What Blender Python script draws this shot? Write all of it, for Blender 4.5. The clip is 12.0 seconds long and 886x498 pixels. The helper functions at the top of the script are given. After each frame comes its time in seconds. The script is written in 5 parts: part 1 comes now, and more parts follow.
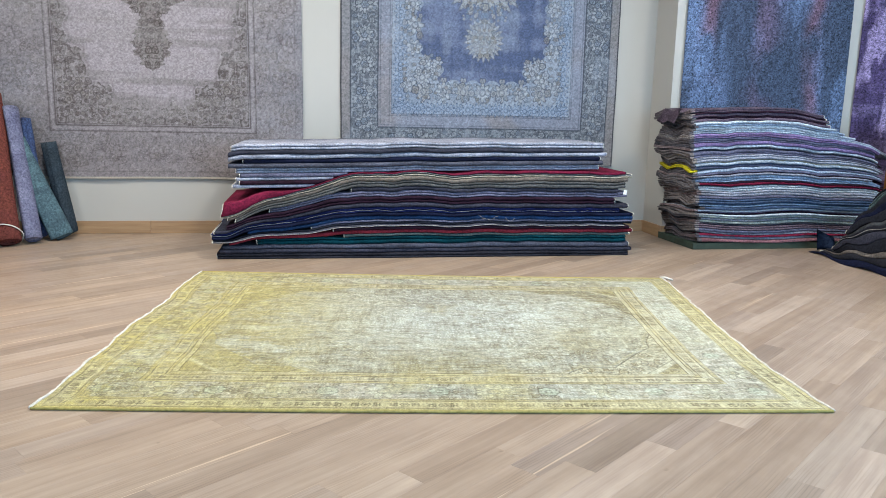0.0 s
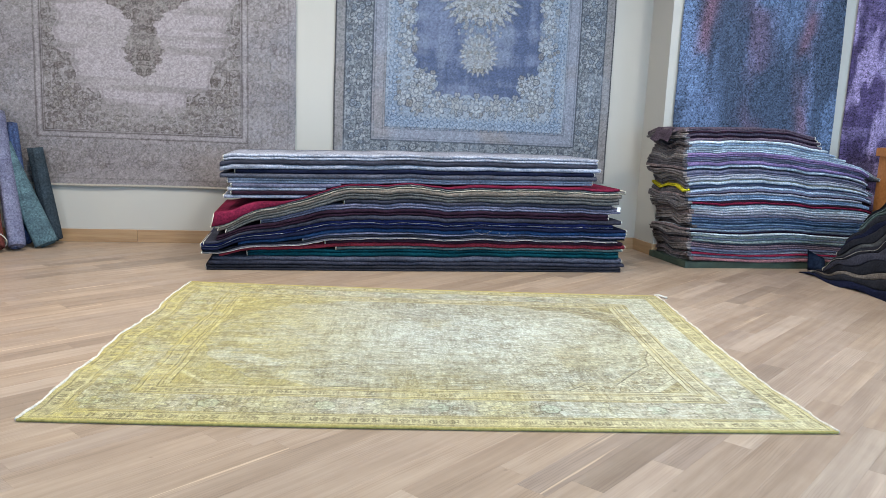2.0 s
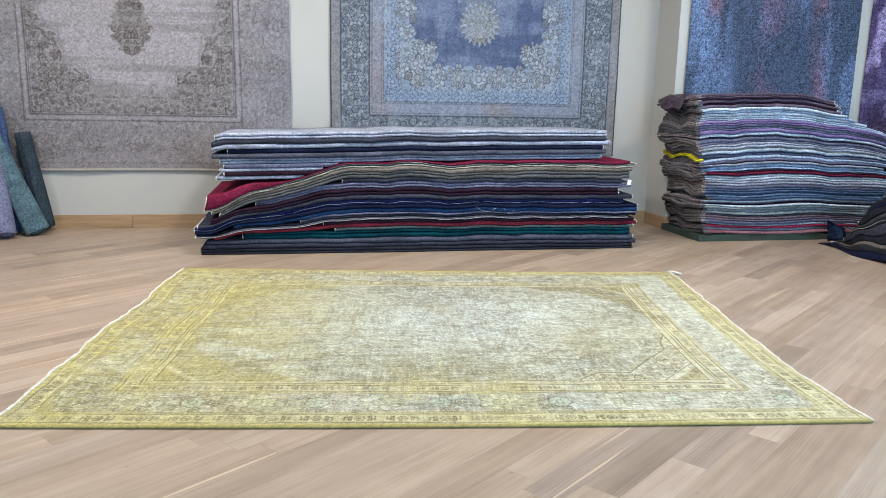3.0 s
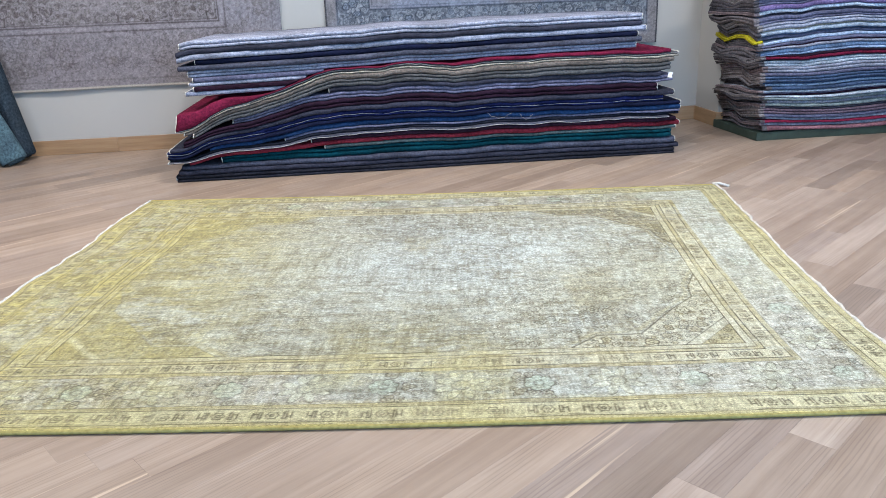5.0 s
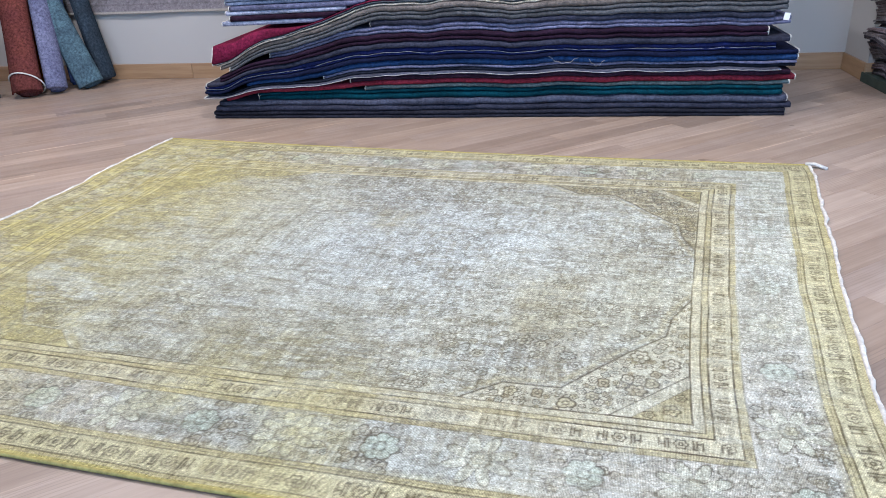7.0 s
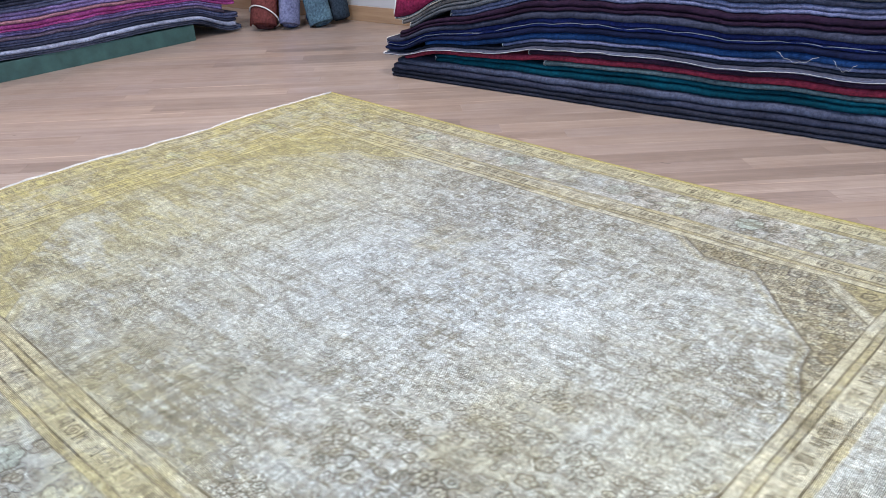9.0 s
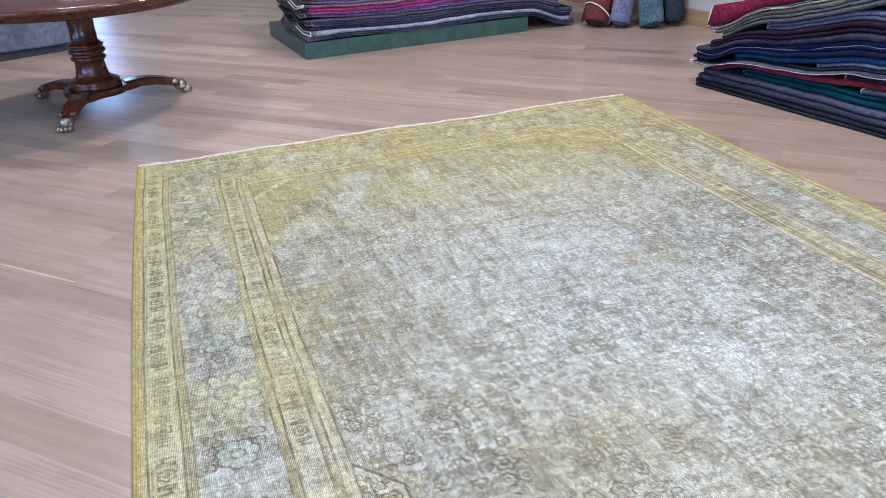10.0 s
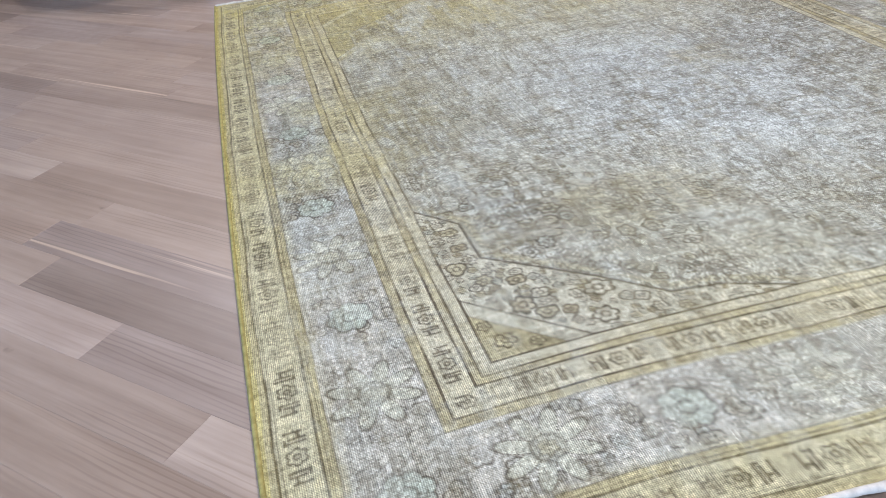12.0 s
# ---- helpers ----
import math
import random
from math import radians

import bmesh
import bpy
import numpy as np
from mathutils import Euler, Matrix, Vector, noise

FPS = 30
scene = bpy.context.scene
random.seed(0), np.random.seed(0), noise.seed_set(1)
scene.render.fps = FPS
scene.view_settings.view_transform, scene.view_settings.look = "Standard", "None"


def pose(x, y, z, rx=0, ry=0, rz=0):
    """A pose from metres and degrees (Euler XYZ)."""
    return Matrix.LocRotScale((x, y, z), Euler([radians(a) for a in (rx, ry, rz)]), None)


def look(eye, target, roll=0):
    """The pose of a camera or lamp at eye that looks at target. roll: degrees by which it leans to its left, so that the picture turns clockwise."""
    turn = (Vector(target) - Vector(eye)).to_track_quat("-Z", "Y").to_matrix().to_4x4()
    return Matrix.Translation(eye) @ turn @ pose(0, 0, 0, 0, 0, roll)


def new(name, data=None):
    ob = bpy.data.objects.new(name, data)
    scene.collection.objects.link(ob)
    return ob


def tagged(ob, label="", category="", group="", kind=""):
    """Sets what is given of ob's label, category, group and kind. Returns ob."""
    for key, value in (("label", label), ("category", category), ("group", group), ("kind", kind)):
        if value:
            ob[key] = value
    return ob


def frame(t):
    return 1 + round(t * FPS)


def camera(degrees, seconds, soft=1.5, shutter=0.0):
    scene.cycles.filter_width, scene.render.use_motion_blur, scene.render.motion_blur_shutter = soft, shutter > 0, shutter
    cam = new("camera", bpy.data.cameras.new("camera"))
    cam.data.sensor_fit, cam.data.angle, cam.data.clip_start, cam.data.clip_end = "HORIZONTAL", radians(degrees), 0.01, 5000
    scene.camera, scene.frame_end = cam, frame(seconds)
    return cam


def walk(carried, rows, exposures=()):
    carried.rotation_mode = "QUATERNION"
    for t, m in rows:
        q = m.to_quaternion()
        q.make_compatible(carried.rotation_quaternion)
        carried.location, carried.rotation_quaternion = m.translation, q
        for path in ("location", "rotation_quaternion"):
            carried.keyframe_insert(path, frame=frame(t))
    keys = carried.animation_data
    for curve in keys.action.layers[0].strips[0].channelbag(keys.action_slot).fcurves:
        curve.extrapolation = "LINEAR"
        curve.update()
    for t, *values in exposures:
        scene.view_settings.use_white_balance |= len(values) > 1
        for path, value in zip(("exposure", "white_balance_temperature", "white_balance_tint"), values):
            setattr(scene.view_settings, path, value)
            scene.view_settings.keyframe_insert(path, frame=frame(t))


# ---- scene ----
cam = camera(61.7, 12.0, soft=0.8)
PATH = [
    (0, (-0.116, 0.17, 1.043), (-0.032, 2.136, 0.683), 1.3),
    (0.5, (-0.129, 0.174, 1.034), (-0.027, 2.143, 0.7), 1.6),
    (1, (-0.152, 0.185, 1.026), (-0.033, 2.156, 0.71), 2.0),
    (1.5, (-0.174, 0.195, 1.03), (-0.04, 2.167, 0.72), 2.4),
    (2, (-0.188, 0.221, 1.022), (-0.058, 2.191, 0.705), 2.5),
    (2.5, (-0.182, 0.284, 1.014), (-0.063, 2.251, 0.672), 2.1),
    (3, (-0.135, 0.427, 1.017), (-0.029, 2.387, 0.633), 1.1),
    (3.2, (-0.11, 0.478, 1.018), (-0.008, 2.432, 0.605), 0.5),
    (4.8, (0.162, 1.012, 0.989), (0.152, 2.91, 0.36), -2.3),
    (5, (0.234, 1.074, 0.996), (0.166, 2.965, 0.348), -2.3),
    (5.5, (0.383, 1.259, 0.976), (0.223, 3.125, 0.274), -2.2),
    (6, (0.538, 1.44, 0.993), (0.321, 3.283, 0.247), -1.9),
    (6.5, (0.751, 1.555, 1.001), (0.39, 3.363, 0.227), -2.2),
    (7, (0.902, 1.701, 0.997), (0.384, 3.45, 0.176), -2.6),
    (7.1, (0.929, 1.751, 0.995), (0.391, 3.488, 0.163), -2.4),
    (7.2, (0.951, 1.786, 0.994), (0.395, 3.515, 0.155), -1.9),
    (8.8, (1.302, 2.51, 0.959), (0.164, 3.877, 0.044), -1.9),
    (9, (1.323, 2.61, 0.96), (0.123, 3.925, 0.049), -1.7),
    (9.5, (1.398, 2.766, 0.977), (-0.052, 3.801, 0.069), -0.9),
    (10, (1.601, 2.855, 0.997), (-0.085, 3.445, 0.098), -2.2),
    (10.5, (1.8, 2.819, 1.004), (0.055, 3.197, 0.103), -2.8),
    (11, (1.978, 2.756, 1.01), (0.243, 3.103, 0.077), -3.2),
    (11.5, (2.018, 2.78, 0.985), (0.328, 3.15, -0.019), -4.1),
    (12, (1.879, 2.803, 0.847), (0.267, 3.142, -0.286), -6.8),
]
EXPOSURES = [(0.0, -0.32, 6020, 8), (3.0, -0.31, 6010, 8), (5.0, -0.38, 5680, 13), (7.0, -0.50, 5440, 19), (9.0, -0.50, 5400, 20), (10.5, -0.65, 5420, 21), (12.0, -0.81, 5580, 20)]
walk(cam, [(t, look(eye, target, roll)) for t, eye, target, roll in PATH], EXPOSURES)

# ---- world, windows' daylight, ceiling lamps ----
world = bpy.data.worlds.new("sky")
scene.world = world
world.use_nodes = True
wn = world.node_tree.nodes
sky = wn.new("ShaderNodeTexSky")
sky.sky_type, sky.sun_disc = "NISHITA", False
sky.sun_elevation, sky.sun_rotation = radians(38), radians(200)
world.node_tree.links.new(sky.outputs[0], wn["Background"].inputs[0])
wn["Background"].inputs[1].default_value = 0.12

CEIL = 3.3


def area(name, x, y, z, tx, ty, tz, w, h, power, colour, disc=False):
    d = bpy.data.lights.new(name, "AREA")
    d.shape, d.size, d.size_y = ("DISK" if disc else "RECTANGLE"), w, h
    d.energy, d.color = power, colour
    ob = new(name, d)
    ob.matrix_world = look((x, y, z), (tx, ty, tz))
    return ob


COOL = (0.56, 0.78, 1.0)
WARM = (1.0, 0.915, 0.80)
# daylight in the openings of the shop front and of the side door
area("daylight_front", -1.6, -2.92, 1.65, -1.6, 5, 1.0, 3.4, 2.3, 105, COOL)
area("daylight_front", 2.8, -2.92, 1.65, 2.8, 5, 1.0, 3.4, 2.3, 325, (0.37, 0.67, 1.0))
area("daylight_side", -8.42, 1.82, 1.15, 0, 1.82, 1.15, 0.72, 2.1, 42, (0.50, 0.70, 1.0))
area("daylight_right", 6.42, 2.0, 1.6, 0, 2.6, 1.0, 3.0, 2.3, 245, COOL)
LAMPS = [(-2.1, 4.4, 112), (0.3, 4.35, 110), (2.9, 4.4, 92), (-3.4, 2.35, 80), (0.5, 2.3, 22), (3.2, 1.8, 24), (-2.3, 0.2, 4), (-6.2, 3.6, 48)]
for lx, ly, watts in LAMPS:
    area("downlight", lx, ly, CEIL - 0.03, lx, ly, 0, 0.36, 0.36, watts, WARM, True)


# ---- materials ----
def nodes(name):
    m = bpy.data.materials.new(name)
    m.use_nodes = True
    t = m.node_tree
    return m, t, t.nodes["Principled BSDF"]


def add(t, kind, **kw):
    n = t.nodes.new("ShaderNode" + kind)
    for k, v in kw.items():
        n.inputs[k].default_value = v
    return n


def noise_tex(t, vec, scale, detail=4.0, rough=0.55):
    n = add(t, "TexNoise", Scale=scale, Detail=detail, Roughness=rough)
    t.links.new(vec, n.inputs["Vector"])
    return n.outputs["Fac"]


def ramp(t, fac, stops):
    n = t.nodes.new("ShaderNodeValToRGB")
    e = n.color_ramp.elements
    while len(e) < len(stops):
        e.new(0.5)
    for k, (p, c) in zip(e, stops):
        k.position, k.color = p, (*c, 1)
    t.links.new(fac, n.inputs[0])
    return n.outputs[0]


def mix(t, a, b, fac, blend="MIX"):
    n = t.nodes.new("ShaderNodeMix")
    n.data_type, n.blend_type = "RGBA", blend
    for sock, val in ((n.inputs[0], fac), (n.inputs[6], a), (n.inputs[7], b)):
        if isinstance(val, tuple):
            sock.default_value = (*val, 1)
        elif isinstance(val, (int, float)):
            sock.default_value = val
        else:
            t.links.new(val, sock)
    return n.outputs[2]


def bump(t, bsdf, height, strength, dist):
    n = add(t, "Bump", Strength=strength, Distance=dist)
    t.links.new(height, n.inputs["Height"])
    t.links.new(n.outputs[0], bsdf.inputs["Normal"])


def stretched(t, sx, sy, sz, rand=False, src="Object"):
    c = t.nodes.new("ShaderNodeTexCoord")
    mp = t.nodes.new("ShaderNodeMapping")
    mp.inputs["Scale"].default_value = (sx, sy, sz)
    t.links.new(c.outputs[src], mp.inputs[0])
    if rand:
        o = t.nodes.new("ShaderNodeObjectInfo")
        v = t.nodes.new("ShaderNodeVectorMath")
        v.operation = "SCALE"
        v.inputs[0].default_value = (37, 53, 71)
        t.links.new(o.outputs["Random"], v.inputs["Scale"])
        t.links.new(v.outputs[0], mp.inputs["Location"])
    return mp.outputs[0]


def plaster(name, colour):
    m, t, b = nodes(name)
    v = stretched(t, 1, 1, 1)
    big = noise_tex(t, v, 0.9, 5)
    c = ramp(t, big, [(0.3, tuple(k * 0.95 for k in colour)), (0.7, colour)])
    t.links.new(c, b.inputs["Base Color"])
    b.inputs["Roughness"].default_value = 0.72
    bump(t, b, noise_tex(t, v, 160, 3), 0.12, 0.002)
    return m


WALL = plaster("cream_wall_paint", (0.425, 0.405, 0.365))
CEILING = plaster("white_ceiling_paint", (0.82, 0.80, 0.76))


def wood(name, dark, light, grain=(2.0, 30, 30), rough=0.38, random_tone=0.0, gloss_noise=True, src="Object"):
    """Planed timber: the grain runs along the object's x axis."""
    m, t, b = nodes(name)
    v = stretched(t, *grain, rand=True, src=src)
    g = noise_tex(t, v, 1.6, 8, 0.62)
    c = ramp(t, g, [(0.28, dark), (0.5, tuple((p + q) / 2 for p, q in zip(dark, light))), (0.72, light)])
    if random_tone:
        o = t.nodes.new("ShaderNodeObjectInfo")
        geo = t.nodes.new("ShaderNodeNewGeometry")
        s = t.nodes.new("ShaderNodeMath")
        s.operation = "ADD"
        t.links.new(o.outputs["Random"], s.inputs[0])
        t.links.new(geo.outputs["Random Per Island"], s.inputs[1])
        w = t.nodes.new("ShaderNodeMath")
        w.operation = "FRACT"
        t.links.new(s.outputs[0], w.inputs[0])
        lo, hi = 1 - random_tone, 1 + random_tone * 0.7
        tone = ramp(t, w.outputs[0], [(0.0, (lo, lo * 0.98, lo * 0.97)), (0.25, (0.95, 0.91, 0.86)), (0.5, (0.97, 0.97, 0.99)), (0.75, (1.04, 1.0, 0.94)), (1.0, (hi, hi * 1.01, hi * 1.02))])
        c = mix(t, c, mix(t, c, tone, 1.0, "MULTIPLY"), o.outputs["Alpha"])
        c = mix(t, c, o.outputs["Color"], 1.0, "MULTIPLY")
        # arched growth rings, faint, in some stretches
        vw = stretched(t, 0.9, 9.0, 9.0, rand=True, src=src)
        wave = add(t, "TexWave", Scale=3.2, Distortion=9.0, Detail=3.0)
        wave.inputs["Detail Scale"].default_value = 0.8
        wave.bands_direction = "Y"
        t.links.new(vw, wave.inputs["Vector"])
        rings = ramp(t, wave.outputs["Fac"], [(0.0, (0.80, 0.78, 0.76)), (0.35, (1, 1, 1))])
        vm = stretched(t, 1.1, 5, 5, rand=True, src=src)
        where = ramp(t, noise_tex(t, vm, 1.3, 2), [(0.46, (0, 0, 0)), (0.60, (0.8, 0.8, 0.8))])
        c = mix(t, c, mix(t, c, rings, 1.0, "MULTIPLY"), where)
        # thin pale sapwood streaks along the grain
        v2 = stretched(t, grain[0] * 0.55, grain[1] * 1.7, 1, rand=True, src=src)
        sap = ramp(t, noise_tex(t, v2, 1.0, 3, 0.5), [(0.675, (0, 0, 0)), (0.715, (0.85, 0.85, 0.85))])
        c = mix(t, c, tuple(min(1, k * q) for k, q in zip(light, (1.38, 1.34, 1.22))), sap)
        vk = stretched(t, 1.0, 1.0, 1.0, rand=True, src=src)
        knots = ramp(t, noise_tex(t, vk, 13, 2, 0.5), [(0.20, (0.55, 0.5, 0.46)), (0.245, (1, 1, 1))])
        c = mix(t, c, knots, 1.0, "MULTIPLY")
        v3 = stretched(t, 0.8, 0.8, 0.8)
        dirt = ramp(t, noise_tex(t, v3, 1.7, 6, 0.6), [(0.36, (0.84, 0.82, 0.80)), (0.62, (1, 1, 1))])
        c = mix(t, c, dirt, 1.0, "MULTIPLY")
    t.links.new(c, b.inputs["Base Color"])
    v4 = stretched(t, 3, 3, 3)
    r = t.nodes.new("ShaderNodeMapRange")
    r.inputs[3].default_value, r.inputs[4].default_value = rough - 0.07, rough + 0.13
    t.links.new(noise_tex(t, v4, 2.5, 6), r.inputs[0])
    t.links.new(r.outputs[0], b.inputs["Roughness"])
    bump(t, b, g, 0.16, 0.002)
    if random_tone:
        b.inputs["Specular IOR Level"].default_value = 0.38
    return m


OAK = wood("whitewashed_oak_floor", (0.282, 0.212, 0.160), (0.420, 0.331, 0.258), (1.1, 20, 20), 0.32, 0.27)
SKIRT = wood("oak_skirting", (0.26, 0.155, 0.075), (0.40, 0.255, 0.135), (1.6, 22, 22), 0.42)
MAHOGANY = wood("polished_mahogany", (0.035, 0.010, 0.004), (0.13, 0.038, 0.015), (4, 26, 26), 0.2)
HONEY = wood("honey_wood", (0.26, 0.10, 0.03), (0.42, 0.18, 0.06), (3, 22, 22), 0.35)


def plain(name, colour, rough, metal=0.0, spec=0.5, var=0.25, scale=14):
    m, t, b = nodes(name)
    v = stretched(t, 1, 1, 1)
    f = noise_tex(t, v, scale, 5, 0.6)
    c = ramp(t, f, [(0.3, tuple(k * (1 - var) for k in colour)), (0.7, tuple(min(1, k * (1 + var * 0.5)) for k in colour))])
    t.links.new(c, b.inputs["Base Color"])
    b.inputs["Roughness"].default_value, b.inputs["Metallic"].default_value = rough, metal
    b.inputs["Specular IOR Level"].default_value = spec
    bump(t, b, noise_tex(t, v, scale * 9, 3), 0.15, 0.002)
    return m


GREEN = plain("green_painted_wood", (0.045, 0.098, 0.08), 0.5, var=0.35)
DARKGREEN = plain("dark_green_painted_wood", (0.035, 0.055, 0.04), 0.55, var=0.35)
BRASS = plain("worn_silvered_brass", (0.52, 0.44, 0.36), 0.28, 1.0, var=0.5, scale=40)
CREAMYARN = plain("cream_cotton_yarn", (0.62, 0.585, 0.51), 0.95, spec=0.1, var=0.3, scale=60)
OLIVEYARN = plain("yellow_olive_wool", (0.36, 0.30, 0.10), 0.95, spec=0.1, var=0.35, scale=70)
DIMYARN = plain("greyed_cotton_yarn", (0.36, 0.34, 0.32), 0.95, spec=0.1, var=0.35, scale=60)
FRAME = plain("white_window_frame", (0.78, 0.78, 0.76), 0.4, var=0.06)
TRIM = plain("white_enamel", (0.8, 0.8, 0.79), 0.3, var=0.04)
PAPER = plain("white_paper_tag", (0.8, 0.8, 0.78), 0.7, var=0.05)
STEEL = plain("brushed_steel", (0.55, 0.55, 0.56), 0.35, 1.0, var=0.1)


def glass():
    m, t, b = nodes("window_glass")
    b.inputs["Transmission Weight"].default_value = 1.0
    b.inputs["Roughness"].default_value = 0.0
    b.inputs["IOR"].default_value = 1.45
    return m


GLASS = glass()
glow, gt, gb = nodes("lamp_diffuser")
gb.inputs["Emission Color"].default_value = (*WARM, 1)
gb.inputs["Emission Strength"].default_value = 6.0

CLOTH = {}


def cloth(c1, c2=None, name="wool"):
    """Worn, clipped wool: speckled, faded in patches, with a fine weave."""
    c2 = c2 or tuple(k * 0.55 for k in c1)
    key = (c1, c2)
    if key in CLOTH:
        return CLOTH[key]
    m, t, b = nodes(name)
    v = stretched(t, 1, 1, 1, rand=True)
    vs = stretched(t, 2.2, 5, 5, rand=True)
    patch = ramp(t, noise_tex(t, vs, 2.2, 5, 0.6), [(0.34, (0, 0, 0)), (0.62, (1, 1, 1))])
    c = mix(t, c2, c1, patch)
    speck = ramp(t, noise_tex(t, v, 70, 4, 0.7), [(0.32, (0.48, 0.48, 0.5)), (0.52, (1, 1, 1)), (0.72, (1.55, 1.53, 1.5))])
    c = mix(t, c, speck, 1.0, "MULTIPLY")
    o = t.nodes.new("ShaderNodeObjectInfo")
    tone = ramp(t, o.outputs["Random"], [(0, (0.82, 0.84, 0.88)), (1, (1.12, 1.08, 1.04))])
    c = mix(t, c, tone, 1.0, "MULTIPLY")
    t.links.new(c, b.inputs["Base Color"])
    b.inputs["Roughness"].default_value = 0.95
    b.inputs["Specular IOR Level"].default_value = 0.08
    bump(t, b, noise_tex(t, v, 240, 3), 0.5, 0.003)
    CLOTH[key] = m
    return m


def woven(name, weave_x, weave_y, amount=0.16, ghost=0.0, ghost_colour=(0.10, 0.08, 0.045), second=None, rows=0.0):
    """A carpet whose knotted pattern is the colour attribute; the threads, and small worn outlines as dense as its alpha, on top."""
    m, t, b = nodes(name)
    a = t.nodes.new("ShaderNodeVertexColor")
    a.layer_name = "knots"
    col = a.outputs[0]
    if ghost:
        v0 = stretched(t, 1, 1, 0.01)
        sn = t.nodes.new("ShaderNodeVectorMath")
        sn.operation = "SNAP"
        sn.inputs[1].default_value = (0.0034, 0.0034, 1.0)
        t.links.new(v0, sn.inputs[0])
        v0 = sn.outputs[0]
        wn_ = t.nodes.new("ShaderNodeTexWhiteNoise")
        t.links.new(v0, wn_.inputs["Vector"])
        col = mix(t, col, ramp(t, wn_.outputs["Value"], [(0.0, (0.82, 0.81, 0.79)), (0.5, (1, 1, 1)), (1.0, (1.15, 1.15, 1.15))]), 1.0, "MULTIPLY")
        lines = []
        for sc, off in ((30, 0.50), (52, 0.49)):
            n = noise_tex(t, v0, sc, 1.5, 0.5)
            lines.append(ramp(t, n, [(off - 0.045, (0, 0, 0)), (off - 0.015, (1, 1, 1)), (off + 0.015, (1, 1, 1)), (off + 0.045, (0, 0, 0))]))
        both = mix(t, lines[0], lines[1], 1.0, "LIGHTEN")
        holes = ramp(t, noise_tex(t, v0, 9, 4, 0.65), [(0.32, (0.25, 0.25, 0.25)), (0.52, (1, 1, 1))])
        both = mix(t, both, holes, 1.0, "MULTIPLY")
        k = t.nodes.new("ShaderNodeMath")
        k.operation = "MULTIPLY"
        t.links.new(both, k.inputs[0])
        t.links.new(a.outputs["Alpha"], k.inputs[1])
        k2 = t.nodes.new("ShaderNodeMath")
        k2.operation = "MULTIPLY"
        k2.inputs[1].default_value = ghost
        t.links.new(k.outputs[0], k2.inputs[0])
        col = mix(t, col, ghost_colour, k2.outputs[0])
    v = stretched(t, weave_x, weave_y, weave_y)
    thread = noise_tex(t, v, 1.0, 3, 0.6)
    c = mix(t, col, ramp(t, thread, [(0.3, (1 - 2.2 * amount,) * 3), (0.5, (1, 1, 1)), (0.72, (1 + 1.6 * amount,) * 3)]), 1.0, "MULTIPLY")
    v2 = stretched(t, weave_x * 0.25, weave_y * 1.0, weave_y)
    th2 = noise_tex(t, v2, 1.0, 2, 0.5)
    c = mix(t, c, ramp(t, th2, [(0.32, (1 - 1.5 * (amount if second is None else second),) * 3), (0.55, (1, 1, 1)), (0.75, (1 + (amount if second is None else second),) * 3)]), 1.0, "MULTIPLY")
    if rows:
        # rows of knots and the cords between them, clearer where the pile is worn
        vr = stretched(t, 1, 1, 1)
        for axis, scale, much, seed in (("Y", 98.0, rows, 7.0), ("X", 110.0, rows * 0.6, 5.0)):
            wv = add(t, "TexWave", Scale=scale, Distortion=2.6, Detail=2.0)
            wv.inputs["Detail Scale"].default_value = 0.35
            wv.bands_direction = axis
            t.links.new(vr, wv.inputs["Vector"])
            rib = ramp(t, wv.outputs["Fac"], [(0.05, (1 - 1.7 * much,) * 3), (0.45, (1, 1, 1)), (0.9, (1 + 0.75 * much,) * 3)])
            bare = ramp(t, noise_tex(t, vr, seed, 4, 0.65), [(0.34, (0.15, 0.15, 0.15)), (0.60, (1, 1, 1))])
            c = mix(t, c, mix(t, c, rib, 1.0, "MULTIPLY"), bare)
    t.links.new(c, b.inputs["Base Color"])
    b.inputs["Roughness"].default_value = 0.9
    b.inputs["Specular IOR Level"].default_value = 0.2
    b.inputs["Sheen Weight"].default_value = 0.04
    bump(t, b, thread, 0.45, 0.0025)
    return m


# ---- building helpers ----
def finish(name, bm, material, parent=None, label="", smooth=False):
    me = bpy.data.meshes.new(name)
    bmesh.ops.recalc_face_normals(bm, faces=bm.faces)
    bm.to_mesh(me)
    bm.free()
    if smooth:
        me.polygons.foreach_set("use_smooth", [True] * len(me.polygons))
    me.materials.append(material)
    ob = new(name, me)
    if parent:
        ob.parent = parent
    if label:
        ob["label"] = label
    return ob


def part(name, bm, material, parent, label="", smooth=False):
    return finish(name, bm, material, parent, label, smooth)


def box(bm, x0, x1, y0, y1, z0, z1, m=None, bevel=0.0):
    mm = Matrix.Translation(((x0 + x1) / 2, (y0 + y1) / 2, (z0 + z1) / 2)) @ Matrix.Diagonal((x1 - x0, y1 - y0, z1 - z0, 1))
    r = bmesh.ops.create_cube(bm, size=1, matrix=(m @ mm) if m else mm)
    if bevel:
        ed = list({e for v in r["verts"] for e in v.link_edges})
        bmesh.ops.bevel(bm, geom=ed, offset=bevel, segments=2, affect="EDGES", profile=0.6)
    return bm


